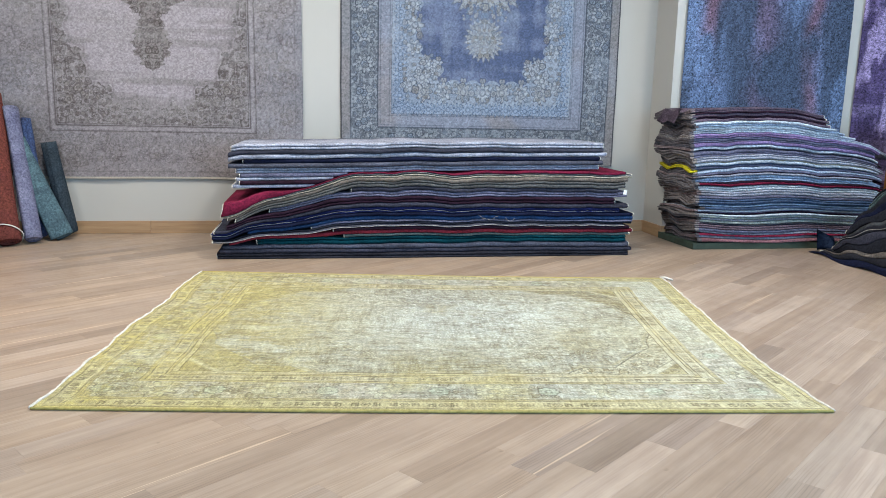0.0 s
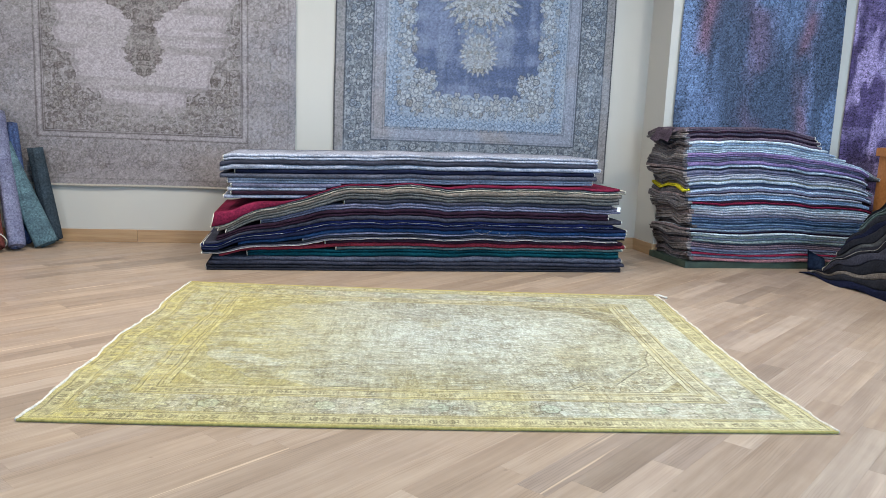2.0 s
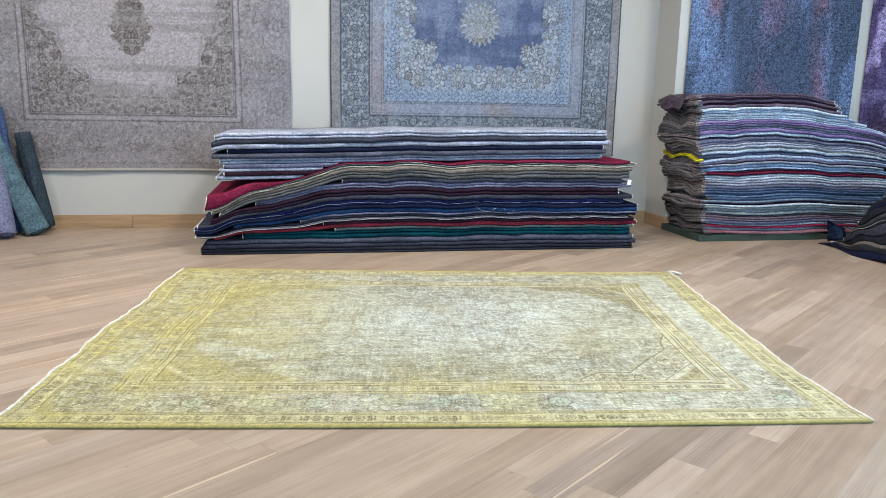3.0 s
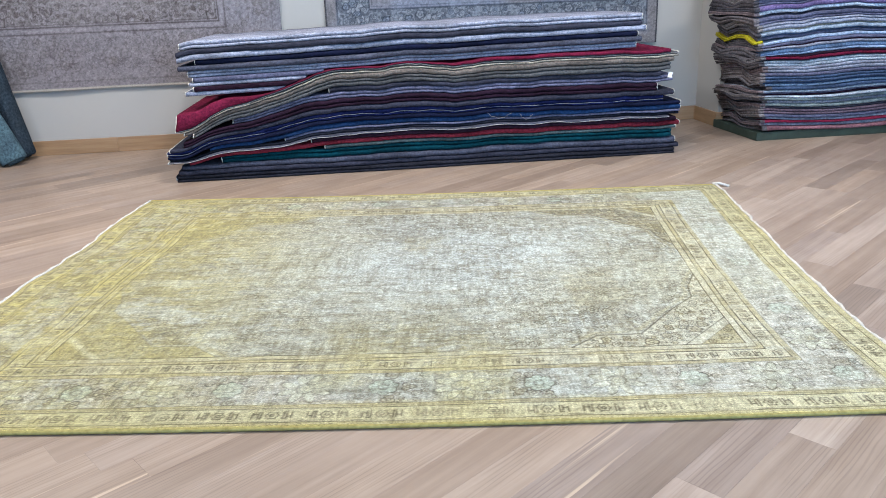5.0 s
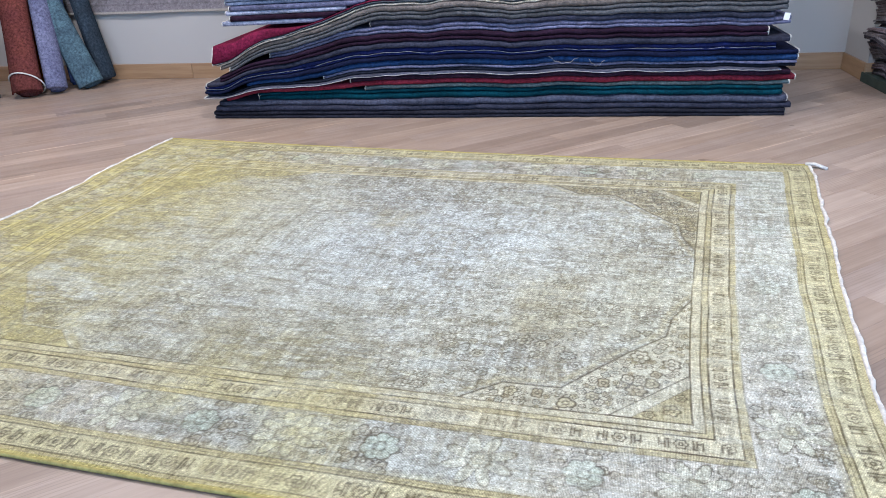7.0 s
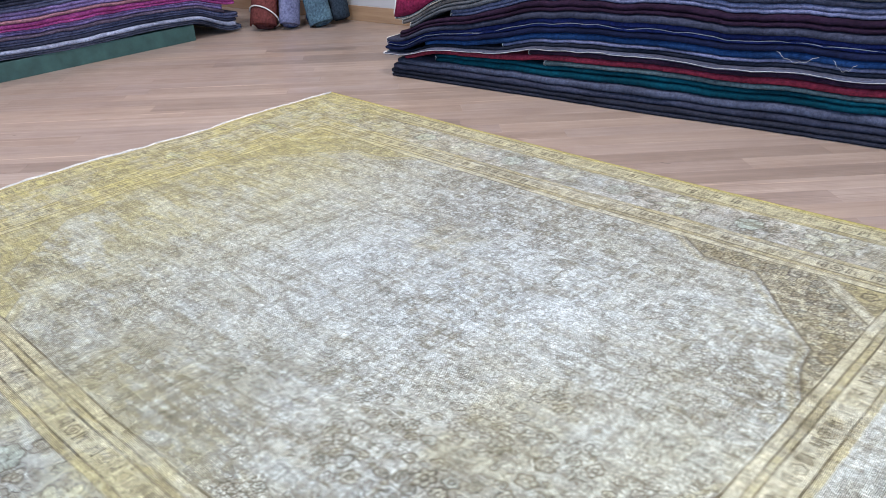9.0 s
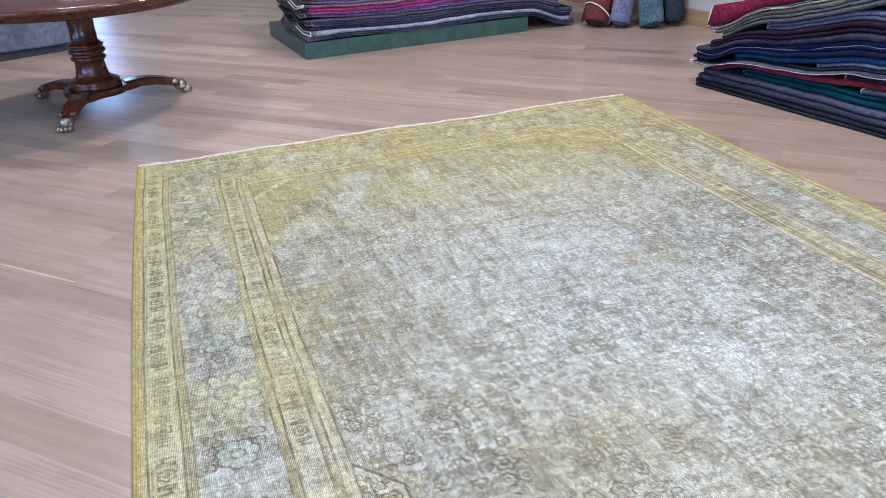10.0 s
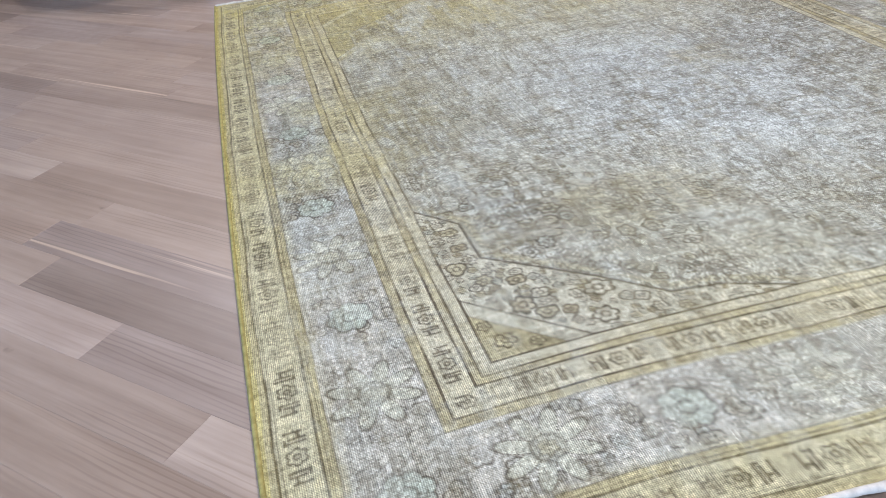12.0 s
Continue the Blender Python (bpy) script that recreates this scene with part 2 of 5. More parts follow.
def lathe(bm, prof, n=32, m=None, flute=None):
    """Turned about z: prof is (radius, height) from below; flute(h, angle) scales the radius."""
    rings = []
    for r, h in prof:
        ring = []
        for k in range(n):
            a = 2 * math.pi * k / n
            rr = r * (flute(h, a) if flute else 1)
            p = Vector((rr * math.cos(a), rr * math.sin(a), h))
            ring.append(bm.verts.new(m @ p if m else p))
        rings.append(ring)
    for a, b in zip(rings, rings[1:]):
        for k in range(n):
            bm.faces.new((a[k], a[(k + 1) % n], b[(k + 1) % n], b[k]))
    bm.faces.new(rings[0][::-1])
    bm.faces.new(rings[-1])
    return bm


def tube(bm, pts, r, n=6, flat=1.0, rr=None):
    """A cord along pts."""
    rings = []
    for i, p in enumerate(pts):
        d = (Vector(pts[min(i + 1, len(pts) - 1)]) - Vector(pts[max(i - 1, 0)])).normalized()
        side = d.cross(Vector((0, 0, 1)))
        side = side.normalized() if side.length > 1e-4 else Vector((1, 0, 0))
        up = side.cross(d)
        q = r * (rr[i] if rr else 1)
        rings.append([bm.verts.new(Vector(p) + side * q * math.cos(2 * math.pi * k / n) + up * q * flat * math.sin(2 * math.pi * k / n)) for k in range(n)])
    for a, b in zip(rings, rings[1:]):
        for k in range(n):
            bm.faces.new((a[k], a[(k + 1) % n], b[(k + 1) % n], b[k]))
    bm.faces.new(rings[0][::-1])
    bm.faces.new(rings[-1])
    return bm


def empty(name, m=None):
    ob = new(name)
    ob.empty_display_size = 0.1
    if m:
        ob.matrix_world = m
    return ob


TABLE = np.random.RandomState(5).rand(256, 256)


def vnoise(x, y, seed=0):
    """Smooth value noise on numpy arrays, 0 to 1."""
    x, y = x + 17.3 * seed, y + 9.7 * seed + 61
    i, j = np.floor(x).astype(int), np.floor(y).astype(int)
    f, g = x - i, y - j
    f, g = f * f * (3 - 2 * f), g * g * (3 - 2 * g)
    t = lambda p, q: TABLE[p % 256, q % 256]
    return (t(i, j) * (1 - f) + t(i + 1, j) * f) * (1 - g) + (t(i, j + 1) * (1 - f) + t(i + 1, j + 1) * f) * g


def fbm(x, y, seed=0, octaves=4, gain=0.55):
    s, a, n = 0, 1, 0
    for k in range(octaves):
        s = s + a * vnoise(x * 2 ** k, y * 2 ** k, seed + 3 * k)
        n, a = n + a, a * gain
    return s / n


def sstep(a, b, x):
    k = np.clip((x - a) / (b - a), 0, 1)
    return k * k * (3 - 2 * k)


# ---- the room ----
BACK = pose(0, 6.706, 0, 0, 0, 7.41)  # the back wall's own frame: x along it, the room at y < 0


def wall(name, m, x0, x1, y0, y1, holes=(), top=CEIL, mat=WALL):
    """A wall along x with rectangular openings (xa, xb, za, zb), left to right."""
    bm = bmesh.new()
    x = x0
    for xa, xb, za, zb in holes:
        box(bm, x, xa, y0, y1, 0, top, m)
        if za > 0:
            box(bm, xa, xb, y0, y1, 0, za, m)
        box(bm, xa, xb, y0, y1, zb, top, m)
        x = xb
    box(bm, x, x1, y0, y1, 0, top, m)
    bmesh.ops.remove_doubles(bm, verts=bm.verts, dist=1e-5)
    return tagged(finish(name, bm, mat), "cream painted plaster wall", "wall", kind="structure")


wall("wall_back", BACK, -9.2, 2.06, 0, 0.2)
wall("wall_pier", BACK, 2.06, 7.4, -0.38, 0.2)
FRONT = pose(0, -3.0, 0)
FRONT_HOLES = [(-3.4, 0.2, 0.45, 2.85), (1.0, 4.6, 0.45, 2.85)]
wall("wall_front", FRONT, -8.7, 6.7, -0.2, 0, FRONT_HOLES)
LEFT = pose(-8.5, 0, 0, 0, 0, 90)  # x runs along world y, the room at y < 0
DOOR_HOLE = (1.42, 2.22, 0.0, 2.25)
wall("wall_left", LEFT, -3.0, 5.75, 0, 0.2, [DOOR_HOLE])
RIGHT = pose(6.5, 0, 0, 0, 0, 90)
RIGHT_HOLE = (0.4, 3.6, 0.45, 2.85)
wall("wall_right", RIGHT, -3.0, 7.25, -0.2, 0, [RIGHT_HOLE])

bm = bmesh.new()
box(bm, -8.9, 6.9, -3.3, 8.0, CEIL, CEIL + 0.15)
tagged(finish("ceiling", bm, CEILING), "flat white painted ceiling", "ceiling", kind="structure")


def window(name, m, hole, y0, y1, mullions, label, category):
    xa, xb, za, zb = hole
    top = empty(name, m)
    tagged(top, label, category, kind="structure")
    f = 0.06
    xs = [xa + (xb - xa) * k / mullions for k in range(mullions + 1)]
    bm = bmesh.new()
    box(bm, xa, xb, y0, y1, za, za + f)
    box(bm, xa, xb, y0, y1, zb - f, zb)
    for x in xs:
        x = min(max(x, xa + f / 2), xb - f / 2)
        box(bm, x - f / 2, x + f / 2, y0, y1, za + f, zb - f)
    part("window_frame", bm, FRAME, top)
    for a, b in zip(xs, xs[1:]):
        bm = bmesh.new()
        box(bm, a + f / 2, b - f / 2, (y0 + y1) / 2 - 0.004, (y0 + y1) / 2 + 0.004, za + f, zb - f)
        p = part("pane", bm, GLASS, top)
        p.visible_shadow = False
    return top


for i, h in enumerate(FRONT_HOLES):
    window("window_%d" % (i + 1), FRONT, h, -0.17, -0.11, 3, "white framed shop window with large panes", "window")
window("window_3", RIGHT, RIGHT_HOLE, -0.17, -0.11, 3, "white framed shop window with large panes", "window")
window("door_1", LEFT, DOOR_HOLE, 0.11, 0.17, 1, "white framed glass entrance door", "door")

# pavement outside, seen only through the panes
bm = bmesh.new()
box(bm, -400, 400, -400, 400, -0.5, -0.22)
tagged(finish("ground", bm, plain("pavement_asphalt", (0.09, 0.09, 0.09), 0.9)), "grey asphalt ground outside the shop", "ground", kind="structure")


def skirting(m, x0, x1, y0, y1, joints=()):
    """Oak boards, butted at the joints."""
    base = empty("baseboard", m)
    tagged(base, "oak skirting board along the cream wall", "skirting board", kind="structure")
    xs = [x0, *joints, x1]
    for a, b in zip(xs, xs[1:]):
        bm = bmesh.new()
        box(bm, a + 0.0008, b - 0.0008, y0, y1, 0.0, 0.105, None, 0.004)
        part("board", bm, SKIRT, base)


skirting(BACK, -9.0, 2.057, -0.016, -0.0005, (-6.6, -4.4, -2.32, 0.1))
skirting(BACK @ pose(2.06, 0, 0, 0, 0, -90), 0.017, 0.38, -0.016, -0.0005)
skirting(BACK, 2.044, 7.0, -0.397, -0.381, (4.1,))
skirting(LEFT, -2.98, 1.6, -0.016, -0.0005, (-0.6,))
skirting(LEFT, 2.7, 5.6, -0.016, -0.0005)

# recessed ceiling lamps
for lx, ly, watts in LAMPS:
    dl = empty("ceiling_lamp", pose(lx, ly, CEIL))
    tagged(dl, "round recessed ceiling lamp with a white rim", "ceiling lamp", group="ceiling lamps")
    bm = bmesh.new()
    lathe(bm, [(0.225, -0.002), (0.25, -0.004), (0.25, -0.012), (0.222, -0.02), (0.215, -0.012)], 32)
    part("rim", bm, TRIM, dl, smooth=True)


# ---- carpets in numpy: a sheet with its knots as a colour attribute ----
def sheet(name, xs, ys, place, colour, mat, parent=None, thick=0.008):
    """A carpet over the grid xs, ys: place(x, y) gives metres, colour(x, y) the knots."""
    X, Y = np.meshgrid(xs, ys)
    P = place(X, Y).reshape(-1, 3)
    C = np.ones((X.size, 4), np.float32)
    K = colour(X, Y)
    C[:, :K.shape[-1]] = np.clip(K, 0.01, 0.95).reshape(-1, K.shape[-1])
    ny, nx = X.shape
    k = np.arange(nx * ny).reshape(ny, nx)
    q = np.stack([k[:-1, :-1], k[:-1, 1:], k[1:, 1:], k[1:, :-1]], -1).reshape(-1, 4)
    # the rim, down to the back of the carpet
    rim = np.concatenate([k[0, :-1], k[:-1, -1], k[-1, :0:-1], k[:0:-1, 0]])
    n = len(P)
    ex, ey = P[k[0, -1]] - P[k[0, 0]], P[k[-1, 0]] - P[k[0, 0]]
    down = np.cross(ex, ey)
    down = -down / np.linalg.norm(down) * thick
    P = np.concatenate([P, P[rim] + down])
    C = np.concatenate([C, C[rim]])
    r = np.arange(len(rim))
    r2 = np.roll(r, -1)
    q = np.concatenate([q, np.stack([rim[r], n + r, n + r2, rim[r2]], -1)])
    me = bpy.data.meshes.new(name)
    me.vertices.add(len(P))
    me.vertices.foreach_set("co", P.astype(np.float32).ravel())
    me.loops.add(q.size)
    me.loops.foreach_set("vertex_index", q.astype(np.int32).ravel())
    me.polygons.add(len(q))
    me.polygons.foreach_set("loop_start", np.arange(0, q.size, 4, dtype=np.int32))
    me.polygons.foreach_set("loop_total", np.full(len(q), 4, np.int32))
    me.polygons.foreach_set("use_smooth", np.ones(len(q), bool))
    me.update(calc_edges=True)
    at = me.color_attributes.new("knots", "FLOAT_COLOR", "POINT")
    at.data.foreach_set("color", C.ravel())
    me.materials.append(mat)
    ob = new(name, me)
    if parent:
        ob.parent = parent
    return ob


def blend(base, colour, f):
    f = np.clip(f, 0, 1)[..., None]
    return base * (1 - f) + np.array(colour) * f


def ground(X, colour):
    return np.ones((*X.shape, 3)) * np.array(colour)


def line(d, at, w):
    """1 on a line of width w at distance `at`, with soft edges."""
    return 1 - sstep(w * 0.3, w * 0.75, np.abs(d - at))


def rosette(X, Y, x, y, r, petals=8, turn=0.0, stroke=0.12, deep=0.28):
    """Outline and fill of a flower."""
    dx, dy = X - x, Y - y
    rr, an = np.hypot(dx, dy) / r, np.arctan2(dy, dx) + turn
    edge = 1 - deep + deep * np.abs(np.cos(an * petals / 2))
    fill = 1 - sstep(0.88, 1.0, rr / edge)
    out = np.exp(-((rr / edge - 0.95) / stroke) ** 2) + 0.8 * np.exp(-((rr - 0.3) / (0.8 * stroke)) ** 2)
    out = out + 0.5 * (np.abs(np.cos(an * petals / 2)) < 0.16) * (rr < edge) * (rr > 0.3)
    return np.clip(out, 0, 1), fill


def stamp(C, X, Y, x, y, r, fill, ink, petals=8, turn=0.0, stroke=0.12, f_fill=0.6, f_ink=0.8, mask=None, squash=1.0, deep=0.28):
    """Knots one flower into C, in place, about (x, y)."""
    xs, ys = X[0], Y[:, 0]
    i0, i1 = np.searchsorted(xs, [x - 1.2 * r, x + 1.2 * r])
    j0, j1 = np.searchsorted(ys, [y - 1.2 * r, y + 1.2 * r])
    if i1 - i0 < 2 or j1 - j0 < 2:
        return
    w = (slice(j0, j1), slice(i0, i1))
    o, f = rosette(X[w], y + (Y[w] - y) / squash, x, y, r, petals, turn, stroke, deep)
    k = 1.0 if mask is None else mask[w]
    C[w] = blend(C[w], fill, f_fill * f * k)
    C[w] = blend(C[w], ink, f_ink * o * k)


def scatter(C, X, Y, ok, n, r0, r1, fills, ink, seed, f_fill=0.6, f_ink=0.8, mask=None, stroke=0.16, mirror=None, pack=0.92, area=None):
    """Flowers and buds set close together where ok(x, y, r)."""
    rs = np.random.RandomState(seed)
    put, cell = {}, 2 * r1
    x0, x1, y0, y1 = area or (X[0, 0], X[0, -1], Y[0, 0], Y[-1, 0])
    for k in range(n):
        x, y, r = rs.uniform(x0, x1), rs.uniform(y0, y1), r0 + (r1 - r0) * rs.rand() ** 1.6
        pt, tn, sq, fc = rs.choice([3, 4, 5, 6, 8]), rs.uniform(0, 3), rs.uniform(0.65, 1.3), fills[rs.randint(len(fills))]
        if mirror and x > mirror:
            continue
        if not ok(x, y, r):
            continue
        cx, cy = int(x // cell), int(y // cell)
        if any(math.hypot(x - a, y - b) < pack * (r + c) for i in (-1, 0, 1) for j in (-1, 0, 1) for a, b, c in put.get((cx + i, cy + j), ())):
            continue
        put.setdefault((cx, cy), []).append((x, y, r))
        stamp(C, X, Y, x, y, r, fc, ink, pt, tn, stroke, f_fill, f_ink, mask, sq)
        if mirror:
            stamp(C, X, Y, 2 * mirror - x, y, r, fc, ink, pt, math.pi - tn, stroke, f_fill, f_ink, mask, sq)


def curls(X, Y, scale, seed, width=0.07):
    """Winding outlines: the level lines of a smooth noise."""
    n = fbm(X * scale, Y * scale, seed, 2)
    m = fbm(X * scale * 1.7, Y * scale * 1.7, seed + 11, 2)
    return np.maximum(1 - sstep(width * 0.25, width * 0.6, np.abs(n - 0.5)), 0.8 * (1 - sstep(width * 0.25, width * 0.6, np.abs(m - 0.52))))


# -- the yellow carpet on the floor --
LA, WB = 2.92, 2.22
CORN = [Vector((-1.427, 2.652, 0)), Vector((1.436, 2.668, 0)), Vector((1.526, 4.872, 0)), Vector((-1.461, 4.892, 0))]


def rug_place(X, Y):
    s, t = X / LA, Y / WB
    P = sum(np.array(c)[None, None] * w[..., None] for c, w in zip(CORN, ((1 - s) * (1 - t), s * (1 - t), s * t, (1 - s) * t)))
    # long sides bow out a little, short ends wander
    P[..., 1] -= 0.018 * 4 * s * (1 - s) * (1 - t) + 0.030 * 4 * s * (1 - s) * t
    P[..., 0] -= 0.022 * 4 * t * (1 - t) * sstep(0.4, 1, s)
    P[..., 0] -= 0.030 * np.exp(-((t - 0.34) / 0.27) ** 2) * sstep(0.55, 1.0, s)
    P[..., 0] += (fbm(Y * 2.3, Y * 0, 3, 2) - 0.5) * 0.035 * sstep(0.75, 1, s) * sstep(0, 0.06, t) * sstep(1, 0.94, t)
    P[..., 0] += (fbm(Y * 3.4, Y * 0, 8, 3, 0.7) - 0.5) * 0.06 * sstep(0.25, 0, s) * sstep(0, 0.06, t) * sstep(1, 0.94, t)
    P[..., 2] = 0.007 + 0.004 * fbm(X * 2.2, Y * 2.2, 4, 3)
    return P


def border_motif(along, d0, d, period, w):
    """Rosettes between pairs of upright bars with hooked ends, along a narrow band; d0 its middle."""
    p = along / period
    k = np.floor(p)
    x = (p - k - 0.5) * period
    y = d - d0
    s = w * 0.062
    ring = lambda r, cx: np.exp(-((np.hypot(np.abs(x) - cx, y) - r) / s) ** 2)
    an = np.arctan2(y, x)
    rr = np.hypot(x, y) / (0.74 + 0.26 * np.abs(np.cos(3 * an)))
    flower = np.exp(-((rr - 0.34 * w) / s) ** 2) + ring(0.10 * w, 0.0)
    ax = np.abs(x)
    turn = np.where(k % 2 == 0, 1.0, -1.0) * np.sign(x)
    tall = np.abs(y) < 0.36 * w
    bars = np.exp(-((ax - 0.58 * w) / s) ** 2) * tall + np.exp(-((ax - 0.74 * w) / s) ** 2) * (np.abs(y + 0.06 * w * turn) < 0.28 * w)
    bars = bars + np.exp(-((ax - 1.02 * w) / s) ** 2) * (np.abs(y - 0.05 * w * turn) < 0.30 * w)
    ticks = np.exp(-((y - 0.31 * w * turn) / s) ** 2) * (np.abs(ax - 0.66 * w) < 0.13 * w)
    ticks = ticks + np.exp(-((y + 0.10 * w * turn) / s) ** 2) * (np.abs(ax - 0.85 * w) < 0.12 * w)
    return np.clip(flower + bars + ticks, 0, 1)


STEPS = np.array([(0.0, 0.585), (0.055, 0.455), (0.065, 0.365), (0.158, 0.267), (0.305, 0.09), (0.445, 0.088), (0.55, 0.0)])
FIELD = 0.385


def rug_colour(X, Y):
    wob = (fbm(X * 4, Y * 4, 21, 3) - 0.5) * 0.012
    da, db = np.minimum(X, LA - X) * 0.97, np.minimum(Y, WB - Y)
    d = np.minimum(da, db) + wob
    along = np.where(db < da, X, Y)
    yellow, olive, tan = (0.48, 0.395, 0.085), (0.40, 0.345, 0.20), (0.475, 0.43, 0.305)
    dark, grey, white = (0.066, 0.047, 0.028), (0.43, 0.42, 0.38), (0.60, 0.60, 0.585)
    n1 = fbm(X * 1.2, Y * 1.6, 1, 5)
    n2 = 0.5 * fbm(X * 5, Y * 3.4, 2, 6, 0.70) + 0.5 * fbm(X * 3.4, Y * 5, 6, 6, 0.70)
    n3 = 0.5 * fbm(X * 26, Y * 11, 12, 3, 0.62) + 0.5 * fbm(X * 12, Y * 28, 16, 3, 0.62)
    ragged = sstep(0.38, 0.56, fbm(X * 6, Y * 6, 17, 5, 0.66))
    weft = fbm(X * 9, Y * 70, 91, 4, 0.70)
    warp = fbm(X * 70, Y * 9, 93, 4, 0.70)
    n2 = 0.42 * n2 + 0.20 * weft + 0.16 * warp + 0.22 * fbm(X * 24, Y * 24, 103, 4, 0.7)
    n3 = 0.5 * n3 + 0.25 * fbm(X * 8, Y * 70, 95, 3, 0.65) + 0.25 * fbm(X * 70, Y * 8, 97, 3, 0.65)
    # field: faded grey in the middle, olive towards the ends, with bars of older dye across
    C = ground(X, (0.450, 0.430, 0.355))
    C = blend(C, (0.315, 0.280, 0.175), 0.50 * sstep(0.46, 0.58, n2))
    C = blend(C, (0.37, 0.365, 0.355), 0.55 * sstep(0.46, 0.58, 0.5 * fbm(X * 1.6 + 3, Y * 6, 5, 5, 0.6) + 0.5 * n2))
    C = blend(C, (0.29, 0.255, 0.15), 0.42 * sstep(0.50, 0.62, fbm(X * 4.5, Y * 0.7, 31, 4)))
    C = blend(C, (0.33, 0.30, 0.20), 0.34 * sstep(0.50, 0.62, fbm(X * 0.8, Y * 5.5, 32, 4)))
    C = blend(C, (0.53, 0.54, 0.51), 0.36 * sstep(0.52, 0.64, fbm(X * 6, Y * 0.8, 34, 4)))
    centre = np.exp(-(((X - 1.62) / 0.80) ** 2 + ((Y - 1.25) / 0.60) ** 2))
    C = blend(C, (0.54, 0.57, 0.585), 0.95 * centre * sstep(0.42, 0.56, n2 * 0.5 + n1 * 0.5 + 0.05))
    C = blend(C, (0.55, 0.575, 0.585), 0.36 * sstep(0.51, 0.60, n3) * sstep(0.38, 0.55, n1))
    C = blend(C, (0.22, 0.185, 0.11), 0.24 * sstep(0.53, 0.63, 0.5 * n3 + 0.5 * fbm(X * 5, Y * 5, 14, 4, 0.62)))
    # ghosts of the old flowers all over the field
    keep = (0.28 + 0.52 * sstep(0.42, 0.60, fbm(X * 2.4, Y * 2.4, 43, 4))) * (0.55 + 0.45 * ragged)
    keep = np.maximum(keep, 0.95 * sstep(1.3, 2.0, X) * sstep(1.6, 0.9, Y) * (0.5 + 0.5 * ragged))
    keep = keep * (1 - 0.35 * centre)
    inside = lambda x, y, r: 0.39 + r < x < LA - 0.39 - r and 0.38 + r < y < WB - 0.38 - r
    scatter(C, X, Y, inside, 15000, 0.008, 0.026, [(0.52, 0.51, 0.46), (0.40, 0.37, 0.25), (0.36, 0.39, 0.36)], dark, 77, 0.5, 1.0, keep, 0.15, None, 0.84)
    dens = 0.45 + 0.55 * sstep(0.35, 0.62, fbm(X * 1.8, Y * 1.8, 44, 3))
    # corner pieces with a stepped edge
    for sx in (0, 1):
        for sy in (0, 1):
            cx = (LA - X if sx else X) - FIELD - 0.005
            cy = (WB - Y if sy else Y) - FIELD + 0.01
            edge = np.interp(cx, STEPS[:, 0], STEPS[:, 1], left=0.62, right=-0.2)
            within = (cy < edge) & (cy > -0.02) & (cx > -0.02)
            away = np.full(X.shape, 9.0)
            for (ax, ay), (bx, by) in zip(STEPS, STEPS[1:]):
                k = np.clip(((cx - ax) * (bx - ax) + (cy - ay) * (by - ay)) / ((bx - ax) ** 2 + (by - ay) ** 2), 0, 1)
                away = np.minimum(away, np.hypot(cx - ax - k * (bx - ax), cy - ay - k * (by - ay)))
            rim = np.exp(-(away / 0.0036) ** 2) * (cx > 0) * (cy > 0)
            fade = 1.0 if sx else 0.40
            C = np.where(within[..., None], blend(C, ((0.40, 0.35, 0.215) if sy else (0.50, 0.465, 0.36)) if sx else (0.40, 0.35, 0.17), np.full(X.shape, 0.75)), C)

            def fits(x, y, r):
                p, q = (LA - x if sx else x) - FIELD - 0.005, (WB - y if sy else y) - FIELD + 0.01
                return p > r and q > r and p + q > 0.205 + r and q + 0.9 * r < np.interp(p + 0.5 * r, STEPS[:, 0], STEPS[:, 1])

            scatter(C, X, Y, fits, 5000, 0.008, 0.029, [(0.50, 0.47, 0.38), (0.38, 0.39, 0.33), (0.42, 0.37, 0.22), (0.30, 0.245, 0.14)], dark, 3 + sx + 2 * sy, 0.65 * fade, 0.92 * fade, None, 0.15, None, 0.80, ((LA - 1.0, LA - 0.38) if sx else (0.38, 1.0)) + ((WB - 1.02, WB - 0.36) if sy else (0.36, 1.02)))
            C = blend(C, (0.36, 0.305, 0.15), 0.8 * within * (cx + cy < 0.15))
            C = blend(C, (0.56, 0.53, 0.42), 0.75 * within * np.exp(-((cx + cy - 0.174) / 0.017) ** 2))
            C = blend(C, dark, 0.8 * fade * (np.exp(-((cx + cy - 0.198) / 0.0032) ** 2) + 0.6 * np.exp(-((cx + cy - 0.150) / 0.0026) ** 2)) * within)
            for px, py, pr in ((0.05, 0.05, 0.021), (0.10, 0.028, 0.014), (0.028, 0.10, 0.014)):
                qx, qy = px + FIELD + 0.005, py + FIELD - 0.01
                stamp(C, X, Y, LA - qx if sx else qx, WB - qy if sy else qy, pr, (0.42, 0.37, 0.22), dark, 5, 0, 0.16, 0.6 * fade, 0.85 * fade)
            C = blend(C, dark, 0.9 * fade * rim)
            C = blend(C, (0.40, 0.355, 0.22), 0.6 * np.exp(-((away - 0.018) / 0.009) ** 2) * (cx > 0) * (cy > 0) * (cy > edge))
    field = C
    cx, cy = np.minimum(X, LA - X) - FIELD, np.minimum(Y, WB - Y) - FIELD
    cornered = ((cy < np.interp(cx, STEPS[:, 0], STEPS[:, 1], left=0.6, right=-0.2)) & (cx > -0.02) & (cy > -0.02)) * 1.0
    # borders, from the edge inwards
    main = ground(X, (0.485, 0.455, 0.405))
